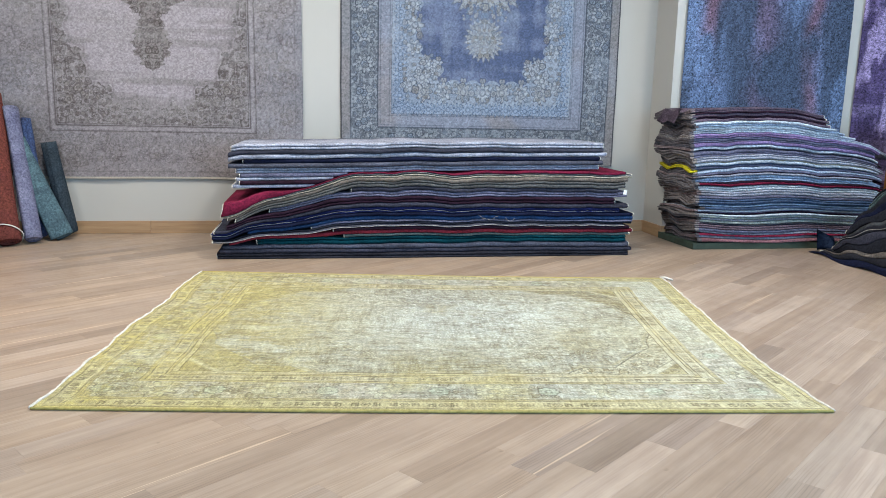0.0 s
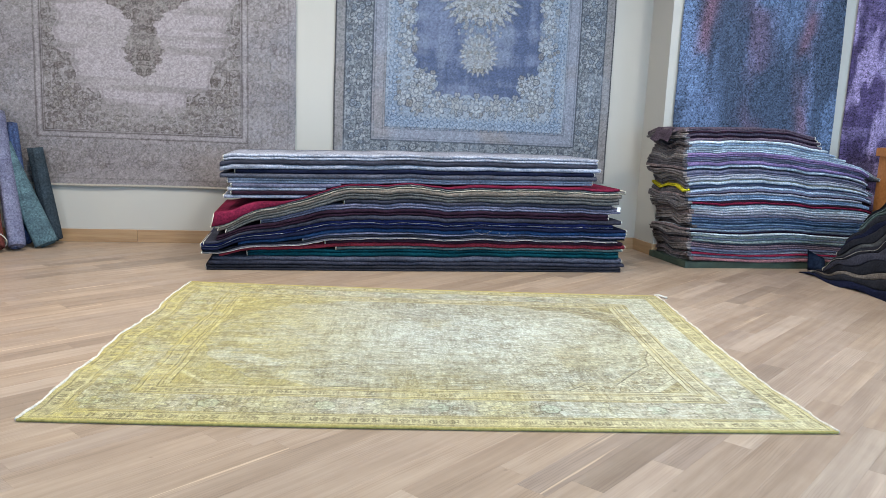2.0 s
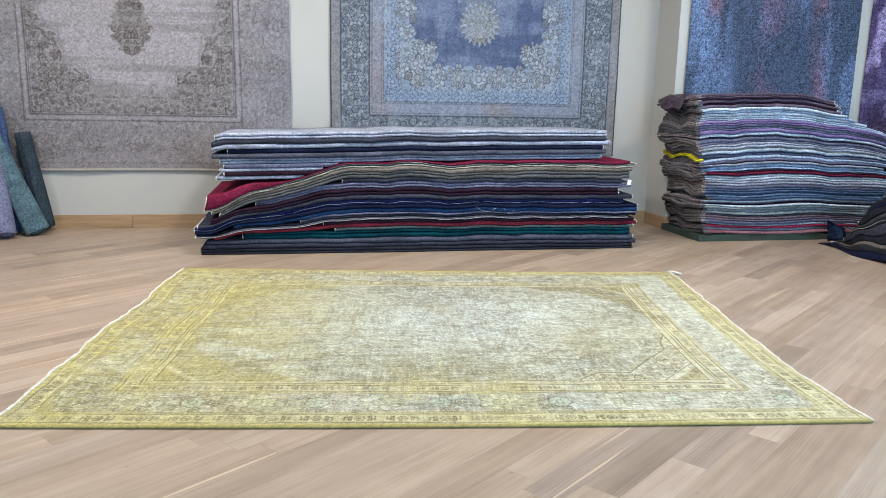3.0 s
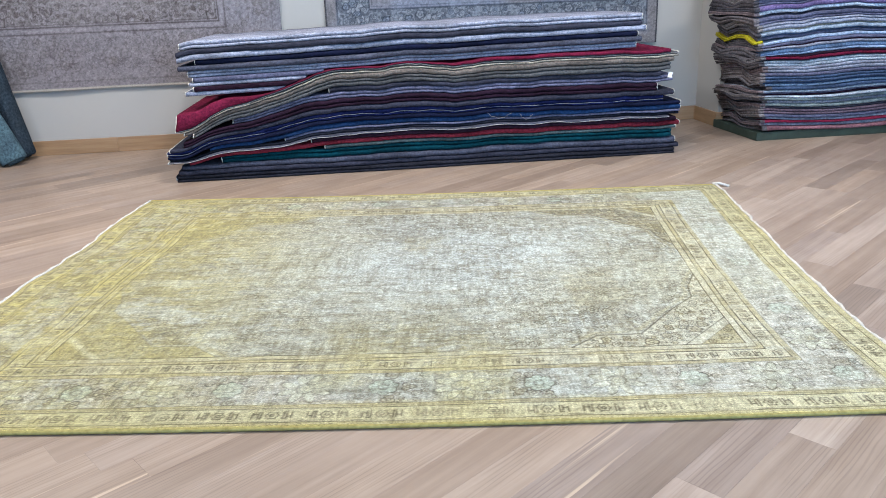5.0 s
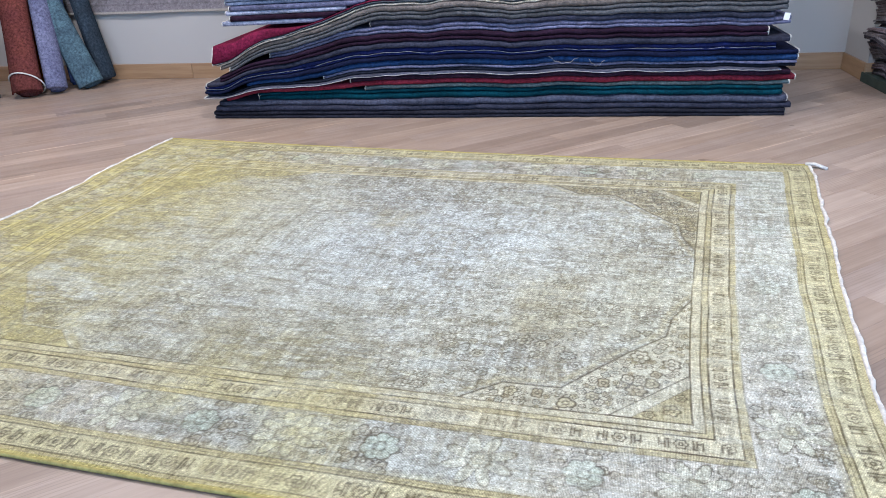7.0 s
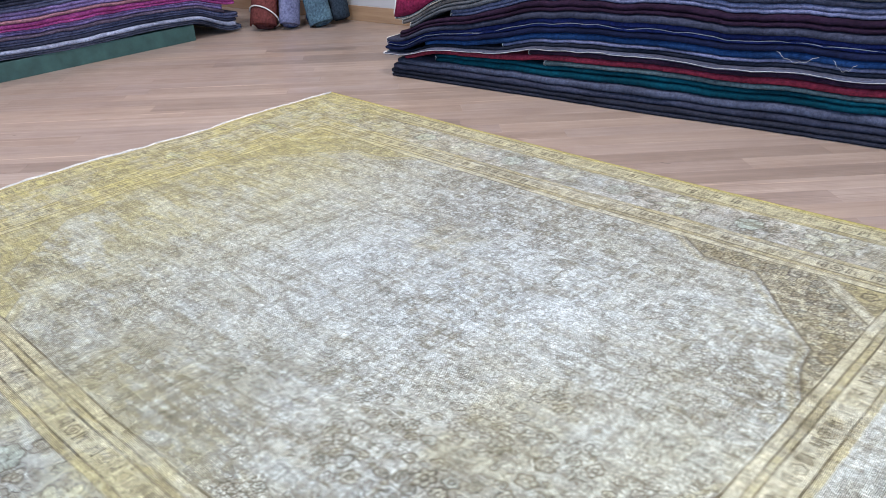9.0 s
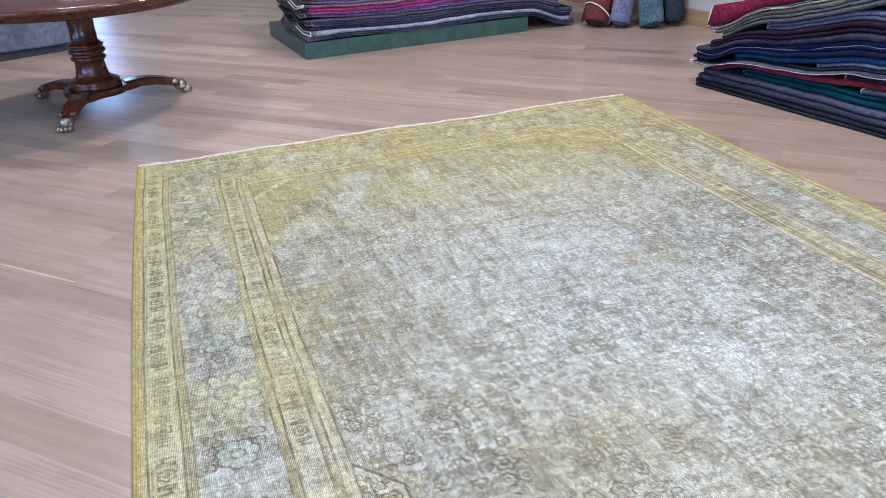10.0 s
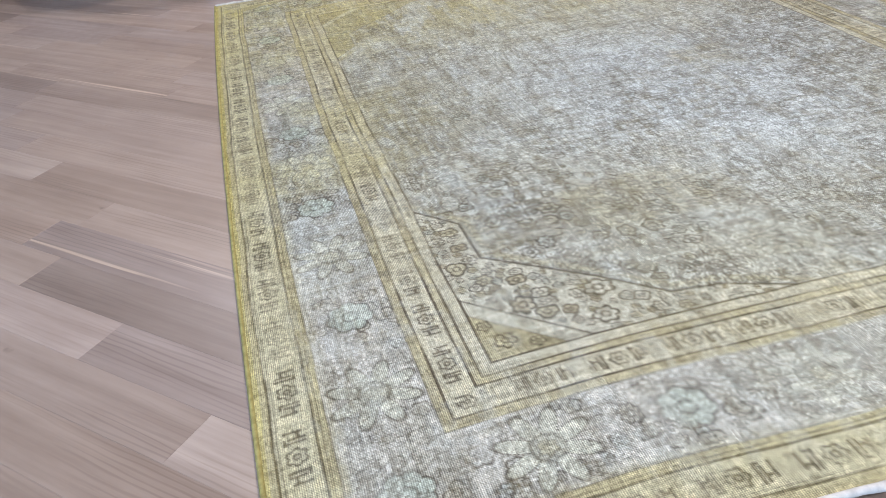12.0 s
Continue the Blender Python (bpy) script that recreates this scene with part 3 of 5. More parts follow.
    main = blend(main, (0.34, 0.315, 0.255), 0.6 * sstep(0.46, 0.60, n2))
    main = blend(main, (0.55, 0.54, 0.52), 0.45 * sstep(0.49, 0.58, n3))
    main = blend(main, (0.38, 0.43, 0.43), 0.35 * sstep(0.50, 0.66, fbm(X * 3, Y * 3, 19, 3)))
    mid = 0.189
    held = 0.45 + 0.55 * ragged
    ring = lambda x, y, r: 0.112 + r < min(min(x, LA - x) * 0.97, y, WB - y) < 0.268 - r
    scatter(main, X, Y, ring, 16000, 0.009, 0.024, [(0.52, 0.51, 0.46), (0.42, 0.39, 0.30), (0.36, 0.41, 0.39)], dark, 88, 0.45, 0.85, held, 0.16, None, 0.95)
    spots = []
    for k in range(13):
        spots += [(2.73 - k * 0.2135, mid, k, 0), (2.73 - k * 0.2135, WB - mid, k + 1, 0)]
    for k in range(1, 10):
        spots += [(LA - mid - 0.005, 0.18 + k * 0.2185, k, 1), (mid, 0.18 + k * 0.2185, k + 1, 1)]
    for x, y, k, up in spots:
        if k % 2:
            stamp(main, X, Y, x, y, 0.083, (0.54, 0.53, 0.44), dark, 8, 0.4, 0.06, 0.95, 0.80, 0.75 + 0.25 * held, 1.0, 0.68)
            stamp(main, X, Y, x, y, 0.018, (0.45, 0.40, 0.24), dark, 6, 0.0, 0.16, 0.7, 0.7, held)
            for j in range(4):
                stamp(main, X, Y, x + 0.088 * math.cos(j * 1.571 + 0.785), y + 0.088 * math.sin(j * 1.571 + 0.785), 0.017, (0.47, 0.45, 0.38), dark, 5, 0.5 * j, 0.14, 0.6, 0.75, held)
        else:
            stamp(main, X, Y, x, y, 0.046, (0.42, 0.47, 0.40), dark, 7, 0.7 * k, 0.07, 0.75, 0.85, 0.3 + 0.7 * held, 1.0, 0.16)
            for j in range(5):
                stamp(main, X, Y, x + 0.068 * math.cos(j * 1.257), y + 0.068 * math.sin(j * 1.257), 0.022, (0.40, 0.36, 0.27), dark, 3, 1.257 * j, 0.13, 0.5, 0.85, held, 1.0, 0.45)
    C = np.where((d < 0.29)[..., None], main, field)
    for a, b, c in ((0, 0.022, olive), (0.022, 0.088, tan), (0.088, 0.108, olive), (0.268, 0.288, olive), (0.288, 0.343, tan), (0.343, 0.36, olive), (0.36, 0.385, tan)):
        C = np.where(((d >= a) & (d < b))[..., None], blend(blend(ground(X, c), grey, 0.35 * sstep(0.44, 0.60, n2)), (0.25, 0.20, 0.10), 0.35 * sstep(0.53, 0.63, n3)), C)
    worn = 0.55 + 0.45 * ragged
    C = blend(C, dark, 0.88 * worn * border_motif(along + 0.03, 0.055, d, 0.142, 0.050))
    C = blend(C, dark, 0.88 * worn * border_motif(along, 0.3165, d, 0.128, 0.044))
    for at, w, k in ((0.022, 0.0045, 0.85), (0.029, 0.0025, 0.5), (0.088, 0.0045, 0.85), (0.097, 0.003, 0.5), (0.108, 0.004, 0.6), (0.268, 0.004, 0.6), (0.288, 0.0045, 0.9), (0.343, 0.0045, 0.9), (0.36, 0.0045, 0.8), (0.385, 0.0045, 0.9)):
        C = blend(C, dark, k * line(d, at, w) * (0.60 + 0.40 * ragged))
    C = blend(C, (0.40, 0.345, 0.12), 0.8 * (d < 0.010) * (db < 0.02))
    # yellow dye left in patches, strongest towards one end and along the edges
    yel = sstep(1.45, 0.15, X) * (0.40 + 0.60 * sstep(0.36, 0.54, fbm(X * 1.6, Y * 1.6, 61, 4) + 0.10))
    yel = np.maximum(yel, (0.6 - 0.3 * sstep(1.4, 2.3, X)) * sstep(0.50, 0.62, fbm(X * 1.5, Y * 1.5, 63, 4)) * sstep(0.75, 0.2, np.minimum(da, db)))
    yel = np.maximum(yel, 0.42 * sstep(0.42, 0.28, np.abs(d - 0.05) * 5))
    yel = yel * (0.5 + 0.5 * sstep(0.42, 0.58, n2))
    C = blend(C, np.array(yellow), 0.72 * yel * (0.35 + 0.65 * sstep(0.18, 0.40, C.mean(-1))))
    # wear: pale warps show through, in short streaks along the length
    wear = sstep(0.50, 0.62, fbm(X * 9, Y * 24, 71, 5, 0.66)) * (0.35 + 0.65 * sstep(0.40, 0.60, n1))
    C = blend(C, (0.55, 0.575, 0.58), np.where(d > 0.4, 0.34, 0.16) * wear * (1 - 0.7 * cornered) * sstep(0.02, 0.12, d))
    pale_end = sstep(2.35, 2.7, X) * sstep(0.25, 1.3, Y) * (d > 0.106) * (d < 0.272)
    C = blend(C, (0.57, 0.59, 0.58), 0.58 * pale_end)
    C = blend(C, (0.42, 0.365, 0.16), 0.16 * sstep(0.44, 0.60, fbm(X * 1.3, Y * 1.3, 65, 4)) * (1 - centre))
    C = blend(C, (0.18, 0.15, 0.085), 0.28 * sstep(0.55, 0.68, fbm(X * 10, Y * 36, 73, 4)) * sstep(0.35, 0.6, n1))
    # warp and weft in the worn pile
    C = blend(C, (0.15, 0.12, 0.06), 0.34 * sstep(0.55, 0.64, weft) * sstep(0.40, 0.55, fbm(X * 5, Y * 5, 99, 3)) * (d > 0.1))
    C = blend(C, (0.15, 0.12, 0.06), 0.32 * sstep(0.55, 0.64, warp) * sstep(0.42, 0.56, fbm(X * 5, Y * 5, 101, 3)) * (d > 0.1))
    comb = vnoise(X * 210, Y * 30, 81) * 0.5 + vnoise(X * 34, Y * 210, 82) * 0.5
    fine = vnoise(X * 170, Y * 170, 7)
    C = C * (0.72 + 0.28 * fine[..., None] + 0.62 * (comb[..., None] - 0.30))
    alpha = np.clip((0.35 + 0.65 * dens) * sstep(0.08, 0.13, d) * np.where((d > 0.265) & (d < 0.39), 0.0, 1.0) * (1 - 0.5 * yel) * np.where(d < 0.27, 0.62, 1.0) * (1 - 0.75 * cornered * sstep(1.4, 1.0, Y)), 0, 0.95)
    # slightly darker overall, then paler towards high x and low y
    C = C * (0.95 + 0.17 * sstep(1.3, 2.5, X) * sstep(2.1, 1.2, Y))[..., None]
    C = blend(C, (0.56, 0.53, 0.43), 0.16 * sstep(1.5, 2.4, X) * sstep(1.5, 0.8, Y) * sstep(0.15, 0.35, C.mean(-1)))
    return np.concatenate([C * np.array((1.0, 1.012, 0.915)), alpha[..., None]], -1)


def graded(length, coarse, fine_step, toward_end=True):
    """Grid lines whose spacing goes from coarse to fine."""
    out, x = [0.0], 0.0
    while x < length:
        f = x / length
        x += coarse + (fine_step - coarse) * (f if toward_end else 1 - f)
        out.append(x)
    return np.array(out) * (length / out[-1])


rug = empty("area_rug", pose(0, 0, 0))
tagged(rug, "large worn yellow-olive oriental rug lying on the oak floor", "rug")
sheet("carpet_body", graded(LA, 0.0052, 0.0020), graded(WB, 0.0021, 0.0050), rug_place, rug_colour, woven("worn_yellow_carpet", 420, 380, 0.13, 0.66, rows=0.22), rug, 0.009)


def along_edge(fixed, var, n, off=0.0):
    v = np.linspace(0, 1, n)
    X, Y = (np.full(n, fixed * LA), v * WB) if var == "y" else (v * LA, np.full(n, fixed * WB))
    return rug_place(X[None], Y[None])[0]


for s, nm in ((0.0, "fringe"), (1.0, "fringe")):
    pts = along_edge(s, "y", 260)
    q = fbm(np.linspace(0, 40, 260), np.zeros(260), 5 + int(s), 3)
    sign = 1 if s else -1
    rows = [(p[0] + sign * (0.002 + 0.012 * (q[i] - 0.35)), p[1], 0.007 + 0.004 * q[i]) for i, p in enumerate(pts)]
    bm = tube(bmesh.new(), rows, 0.0062, 6, 0.75, [0.55 + 0.9 * float(k) for k in q])
    part(nm, bm, CREAMYARN, rug, "cream cotton end fringe", True)
for t in (0.0, 1.0):
    pts = along_edge(t, "x", 300)
    rows = [(p[0], p[1] + (0.001 if t else -0.001), 0.0065) for p in pts]
    part("selvedge", tube(bmesh.new(), rows, 0.0052, 6, 1.0), OLIVEYARN, rug, "yellow overcast side edge", True)
bm = bmesh.new()
tc = CORN[2]
tube(bm, [(tc.x - 0.01, tc.y, 0.012), (tc.x + 0.02, tc.y - 0.006, 0.016), (tc.x + 0.05, tc.y - 0.018, 0.008), (tc.x + 0.066, tc.y - 0.03, 0.005)], 0.009, 6, 0.8)
part("corner_tassel", bm, CREAMYARN, rug, "knotted cream yarn end", True)


# ---- folded carpets in stacks ----
GREYS = "rugs of the long grey pile"
BY_WALL = "in the long pile by the wall"
CHAR, SLATE, GREY = (0.022, 0.023, 0.032), (0.040, 0.042, 0.062), (0.082, 0.087, 0.118)
LGREY, PALE, NAVY = (0.32, 0.345, 0.43), (0.52, 0.60, 0.69), (0.010, 0.013, 0.036)
TEAL, RED, PLUM = (0.004, 0.045, 0.062), (0.18, 0.022, 0.036), (0.026, 0.012, 0.024)
LILAC, TAN, OLIVE = (0.13, 0.135, 0.21), (0.17, 0.145, 0.125), (0.085, 0.088, 0.092)
CREAM, MAROON, BLUE = (0.42, 0.38, 0.30), (0.20, 0.017, 0.048), (0.022, 0.055, 0.14)
ROYAL, SKY, MINT = (0.016, 0.021, 0.085), (0.40, 0.50, 0.67), (0.27, 0.33, 0.33)
MAUVE, PURPLE, MAGENTA = (0.15, 0.11, 0.145), (0.26, 0.19, 0.38), (0.44, 0.085, 0.28)
BLACK, DENIM, YELLOW = (0.024, 0.025, 0.033), (0.07, 0.11, 0.20), (0.50, 0.45, 0.02)
ROSE, GREENISH = (0.34, 0.16, 0.18), (0.075, 0.105, 0.11)
NAMES = {CHAR: "charcoal", SLATE: "slate grey", GREY: "grey", LGREY: "light grey", PALE: "pale blue-grey", NAVY: "navy blue", TEAL: "dark teal", RED: "red",
         PLUM: "dark plum", LILAC: "lilac grey", TAN: "tan", OLIVE: "olive grey", CREAM: "cream", MAROON: "crimson", BLUE: "blue", ROYAL: "royal blue", SKY: "light blue",
         MINT: "pale green", MAUVE: "brown mauve", PURPLE: "purple", MAGENTA: "magenta", BLACK: "black", DENIM: "denim blue", YELLOW: "yellow", ROSE: "rose", GREENISH: "grey-green"}


def folded(m, us, zb, h, v0, depth, c, warp, label, group, cords, endc=None):
    """A carpet folded once, its round fold to the front (v = v0); zb and h along us."""
    arc = [(math.pi / 2) - math.pi * k / 8 for k in range(9)]
    outer, inner = [], []
    for f in (1.0, 0.75, 0.5, 0.25):
        outer.append((f, 0, 1.0)), inner.append((f, 0, 0.54))
    flat_face = float(h.max()) > 2.5 * float(h.min())
    lobes = 2 if float(np.median(h)) > (0.036 if group == GREYS else 0.026) and not flat_face else 1
    share = 0.38 + 0.27 * ((float(h[0]) * 7919) % 1.0)
    for lo, hi in (((1 - share, 1.0), (0.0, 1 - share)) if lobes == 2 else ((0.0, 1.0),)):
        for a in arc:
            s, q = math.sin(a), max(math.cos(a), 0.0)
            deep = 1.0 if lobes == 1 else 0.85
            outer.append((0, deep * (1 - q ** 0.9), (lo + hi) / 2 + (hi - lo) / 2 * math.copysign(abs(s) ** 0.8, s)))
            inner.append((0, 1.25, 0.5 + 0.04 * s))
    for f in (0.25, 0.5, 0.75, 1.0):
        outer.append((f, 0, 0.0)), inner.append((f, 0, 0.46))
    loop = outer + inner[::-1]
    K, N = len(loop), len(us)
    ff = np.array([p[0] for p in loop])[None]
    rr = np.array([p[1] for p in loop])[None]
    ww = np.array([p[2] for p in loop])[None]
    H, Z, U = h[:, None], zb[:, None], us[:, None]
    rad = np.minimum(H * (0.78 if lobes == 1 else 0.62), 0.010 if flat_face else 0.034)
    V = v0[:, None] + np.where(ff > 0, ff * depth, rr * rad)
    P = np.stack(warp(U + 0 * V, V, Z + ww * H), -1)
    me = bpy.data.meshes.new("folded_rug")
    i = np.arange(N - 1)[:, None] * K
    k, k2 = np.arange(K)[None], (np.arange(K)[None] + 1) % K
    q = np.stack([i + k, i + k2, i + K + k2, i + K + k], -1).reshape(-1, 4)
    n = len(outer)
    o = np.arange(n - 1)
    cap = np.stack([o, K - 1 - o, K - 2 - o, o + 1], -1)
    last = (N - 1) * K
    q = np.concatenate([q, cap, last + cap[:, ::-1]])
    me.from_pydata(P.reshape(-1, 3).tolist(), [], q.tolist())
    me.polygons.foreach_set("use_smooth", [True] * len(q))
    me.materials.append(cloth(c))
    if endc:
        me.materials.append(cloth(endc))
        ends = np.zeros(len(q), np.int32)
        ends[:2 * K] = 1
        ends[(N - 1) * K:(N - 1) * K + len(cap)] = 1
        me.polygons.foreach_set("material_index", ends)
    ob = new("folded_rug", me)
    ob.matrix_world = m
    tagged(ob, label, "folded rug", group)
    for kind in cords:
        bm = bmesh.new()
        if kind in "LR":
            e = 0 if kind == "L" else N - 1
            mid = (P[e, :n] * 0.72 + P[e, ::-1][:n] * 0.28)
            sg = -0.002 if kind == "L" else 0.002
            pts = [(p[0] + sg, p[1], p[2]) for p in mid[2:n - 2]]
            tube(bm, pts, 0.0062 if kind == "R" else 0.0048, 5)
            part("end_binding", bm, CREAMYARN, ob, "cream end binding", True)
        else:
            at = {"t": 6, "m": 8, "b": 10}[kind] + (9 if lobes == 2 else 0)
            j = np.arange(0, N)
            w = fbm(us * 9, us * 0, at + int(1000 * h[0]), 3) - 0.5
            pts = [(P[a, at, 0], P[a, at, 1] - 0.003, P[a, at, 2] + 0.016 * w[a]) for a in j]
            tube(bm, pts, 0.0019, 4)
            part("front_binding", bm, DIMYARN, ob, "wavy cream edge cord", True)
    return ob


def stack(m, length, rows, warp, group, height, seed, place="in a tall pile of folded rugs", rough=1.0, Z=None, ends=()):
    """rows from below: (colour, thickness, u0, u1, v, depth, cords, profile or None). Returns the top's height along the pile."""
    N = 120
    us = np.linspace(0, length, N)
    Z = np.zeros(N) if Z is None else Z
    total = sum(r[1] for r in rows)
    rs = np.random.RandomState(seed)
    for i, (c, t, u0, u1, v, depth, cords, prof) in enumerate(rows):
        t = t * height / total
        h = t * (1 + rough * 0.5 * (fbm(us * 2.0, us * 0 + i * 3.1, seed + i, 3) - 0.5) + rough * 0.24 * (fbm(us * 7.0, us * 0 + i * 1.7, seed + 70 + i, 3) - 0.5))
        if prof:
            h = h * prof(us)
        on = np.ones(N)
        if u0 > 0.15:
            on = np.minimum(on, sstep(u0 - 0.17, u0 + 0.02, us))
        if u1 < length - 0.3:
            on = np.minimum(on, sstep(u1 + 0.30, u1 - 0.02, us))
        sel = (us >= u0 - 1e-6) & (us <= u1 + 1e-6)
        v0 = v + 0.022 * (fbm(us * 1.6, us * 0, seed + 40 + i, 3) - 0.5) + 0.016 * (fbm(us * 8, us * 0, seed + 90 + i, 3) - 0.5) + rs.uniform(-0.012, 0.012)
        folded(m, us[sel], Z[sel], np.maximum(h, 0.005)[sel] * 0.985, v0[sel], depth, c, warp, "%s folded rug %s" % (NAMES[c], place), group, cords, ends[(i * 7 + i // 3) % len(ends)] if ends and c != YELLOW else None)
        Z = Z + np.maximum(h, 0.005) * on
    return Z


def flat(u, v, z):
    return u, v, z


# the long grey and blue pile before the back wall: u along it, v towards the wall
LONG = pose(-1.466, 5.325, 0, 0, 0, 7.5)
L1 = 3.06
tri = lambda u: 0.06 + 3.3 * np.clip(1 - u / 0.56, 0, 1) ** 0.8 + 0.55 * sstep(1.3, 1.9, u)
low = lambda u: 0.66 + 0.34 * sstep(-0.05, 0.98, u)
LOWER = [
    (CHAR, 34, 0.0, 3.05, 0.0, 0.95, "L", None), (SLATE, 25, 0.02, 3.06, 0.005, 0.95, "", None), (GREY, 32, 0.03, 3.04, 0.0, 0.95, "R", low),
    (TEAL, 44, 0.26, 3.03, -0.005, 0.9, "L", low), (GREENISH, 15, 0.86, 3.04, 0.0, 0.9, "LR", None), (RED, 25, 0.08, 3.06, 0.0, 0.92, "R", low),
    (PLUM, 20, 0.78, 3.05, 0.0, 0.92, "L", None), (GREY, 10, 0.0, 3.0, -0.025, 0.92, "Lm", low), (CHAR, 16, 0.0, 3.08, 0.004, 0.9, "", low), (LILAC, 12, 0.62, 3.06, 0.0, 0.9, "L", None),
    (BLUE, 26, 0.22, 3.08, 0.0, 0.9, "R", low), (NAVY, 20, 0.0, 3.07, 0.003, 0.9, "R", low), (ROYAL, 32, 0.0, 2.98, 0.004, 0.9, "Lt", low), (SLATE, 26, 0.02, 3.02, -0.02, 0.9, "LR", low),
    (PLUM, 42, 0.10, 2.92, 0.0, 0.9, "R", low), (LILAC, 32, 0.34, 3.02, 0.004, 0.9, "L", low), (SLATE, 24, 0.92, 2.94, 0.005, 0.88, "L", None), (OLIVE, 38, 0.14, 3.0, 0.0, 0.9, "L", low),
    (TAN, 28, 0.09, 3.03, 0.0, 0.9, "L", low), (CREAM, 8, 0.06, 3.04, 0.004, 0.88, "", low), (OLIVE, 14, 0.05, 3.05, 0.0, 0.9, "LRm", low),
]
MIDDLE = [(MAROON, 30, 0.03, 3.0, 0.0, 0.9, "L", tri)]
FILL = [(LILAC, 0.026, 0.15), (LGREY, 0.024, 0.12), (PLUM, 0.028, 0.14), (LGREY, 0.024, 0.10)]
UPPER = [
    (LGREY, 30, 0.12, 2.80, 0.03, 0.86, "LR", None), (GREY, 26, 0.06, 2.82, 0.02, 0.86, "", None), (NAVY, 24, 0.16, 2.78, 0.03, 0.86, "LR", None),
    (LGREY, 26, 0.06, 2.85, 0.02, 0.86, "R", None), (SLATE, 26, 0.06, 2.81, 0.02, 0.86, "", None), (LGREY, 36, 0.08, 2.82, 0.02, 0.86, "LR", None),
]


def long_warp(u, v, z):
    return u - 0.05 * np.exp(-((z - 0.2) / 0.14) ** 2) * sstep(0.6, 0, u), v + 0.02 * z, z


LU = np.linspace(0, L1, 120)
zl = stack(LONG, L1, LOWER, long_warp, GREYS, 0.615, 11, place=BY_WALL, rough=0.8)
zl = stack(LONG, L1, MIDDLE, long_warp, GREYS, 0.030, 12, place=BY_WALL, rough=0.4, Z=zl)
base = np.maximum(0.595 + 0.02 * LU, zl + 0.004)
# level rugs that fill the wedge above the drooping red one
roof = base
for i, (c, t, u0) in enumerate(FILL):
    floor_z = np.maximum(roof - t, zl + 0.002)
    h = roof - floor_z
    sel = (LU >= u0) & (h > 0.007) & (LU < 1.15)
    if sel.sum() > 3:
        front = 0.02 + 0.012 * (fbm(LU * 5, LU * 0, 60 + i, 3) - 0.5) + 0.006 * (i % 2)
        folded(LONG, LU[sel], floor_z[sel], h[sel] * 0.97, front[sel], 0.85, c, long_warp, "%s folded rug %s" % (NAMES[c], BY_WALL), GREYS, "L")
    roof = roof - t
kern = np.ones(11) / 11
zu = np.maximum(np.convolve(np.pad(base, 5, mode="edge"), kern, "valid"), zl)
stack(LONG, L1, UPPER, long_warp, GREYS, 0.205, 15, place=BY_WALL, rough=0.5, Z=zu)

# loose threads hanging off the long pile
for a, b, zz in ((1.85, 2.0, 0.315), (2.05, 2.13, 0.30)):
    bm = bmesh.new()
    tube(bm, [(a + (b - a) * k / 14, -0.008 - 0.006 * math.sin(k / 14 * 3.14), zz - 0.034 * math.sin(k / 14 * 3.0) + 0.004 * math.sin(k * 1.7)) for k in range(15)], 0.0011, 4)
    th = part("loose_thread", bm, DIMYARN, None)
    th.matrix_world = LONG
    tagged(th, "loose cream thread hanging from a folded rug", "thread")
bm = bmesh.new()
box(bm, 0, 0.026, -0.002, 0.0, 0, 0.034)
tg = finish("paper_tag", bm, PAPER)
tg.matrix_world = LONG @ pose(2.965, -0.004, 0.47, 0, 8, -8)
tagged(tg, "small white paper tag hanging on the pile", "tag")

# ---- the pile on a dark pallet beside the pier ----
RP = pose(2.165, 5.985, 0.0, 0, 0, 8)
bm = bmesh.new()
box(bm, 0.0, 1.7, 0.02, 0.62, 0.0, 0.055, None, 0.004)
for v in bm.verts:
    v.co.x -= 0.02 * v.co.y
pal = finish("low_pallet", bm, DARKGREEN)
pal.matrix_world = RP
tagged(pal, "low dark green painted wooden pallet under folded rugs", "pallet")


def right_warp(u, v, z):
    e = sstep(0.30, 0.0, u)
    z2 = z + 0.055 + 0.07 * z * np.sin(np.clip(u / 1.35, 0, 1) * np.pi) * z - 0.075 * z * sstep(1.25, 1.95, u)
    z2 = z2 + e * (0.014 * np.sin(v * 16 + z * 7) + 0.010 * np.sin(v * 31 + z * 17)) + 0.006 * np.sin(u * 7 + z * 6)
    return u - 0.15 * z - 0.02 * v + e * 0.03 * np.sin(z * 23) * sstep(0.0, 0.3, v), v + 0.02 * np.sin(z * 11), z2


RR = [(ROSE, 20), (LGREY, 14), (MAROON, 8), (LGREY, 20), (LILAC, 16), (MAUVE, 20), (MINT, 14), (LGREY, 16), (MINT, 20), (PALE, 20), (LILAC, 16), (PALE, 22), (DENIM, 14), (SKY, 22), (DENIM, 22), (LILAC, 18),
      (LGREY, 24), (PALE, 22), (MAROON, 10), (PLUM, 10), (SKY, 24), (LGREY, 22), (LILAC, 18), (SKY, 22), (YELLOW, 12), (LILAC, 20), (PALE, 16), (CREAM, 10), (LGREY, 20), (LILAC, 22), (PALE, 20), (PURPLE, 20), (LILAC, 20), (PURPLE, 22)]
TOPR = [(PALE, 26), (PALE, 20), (SKY, 16), (PALE, 18), (MAUVE, 20), (PLUM, 14), (MAUVE, 20), (PLUM, 10), (MAUVE, 26)]
rs = np.random.RandomState(8)
rows = []
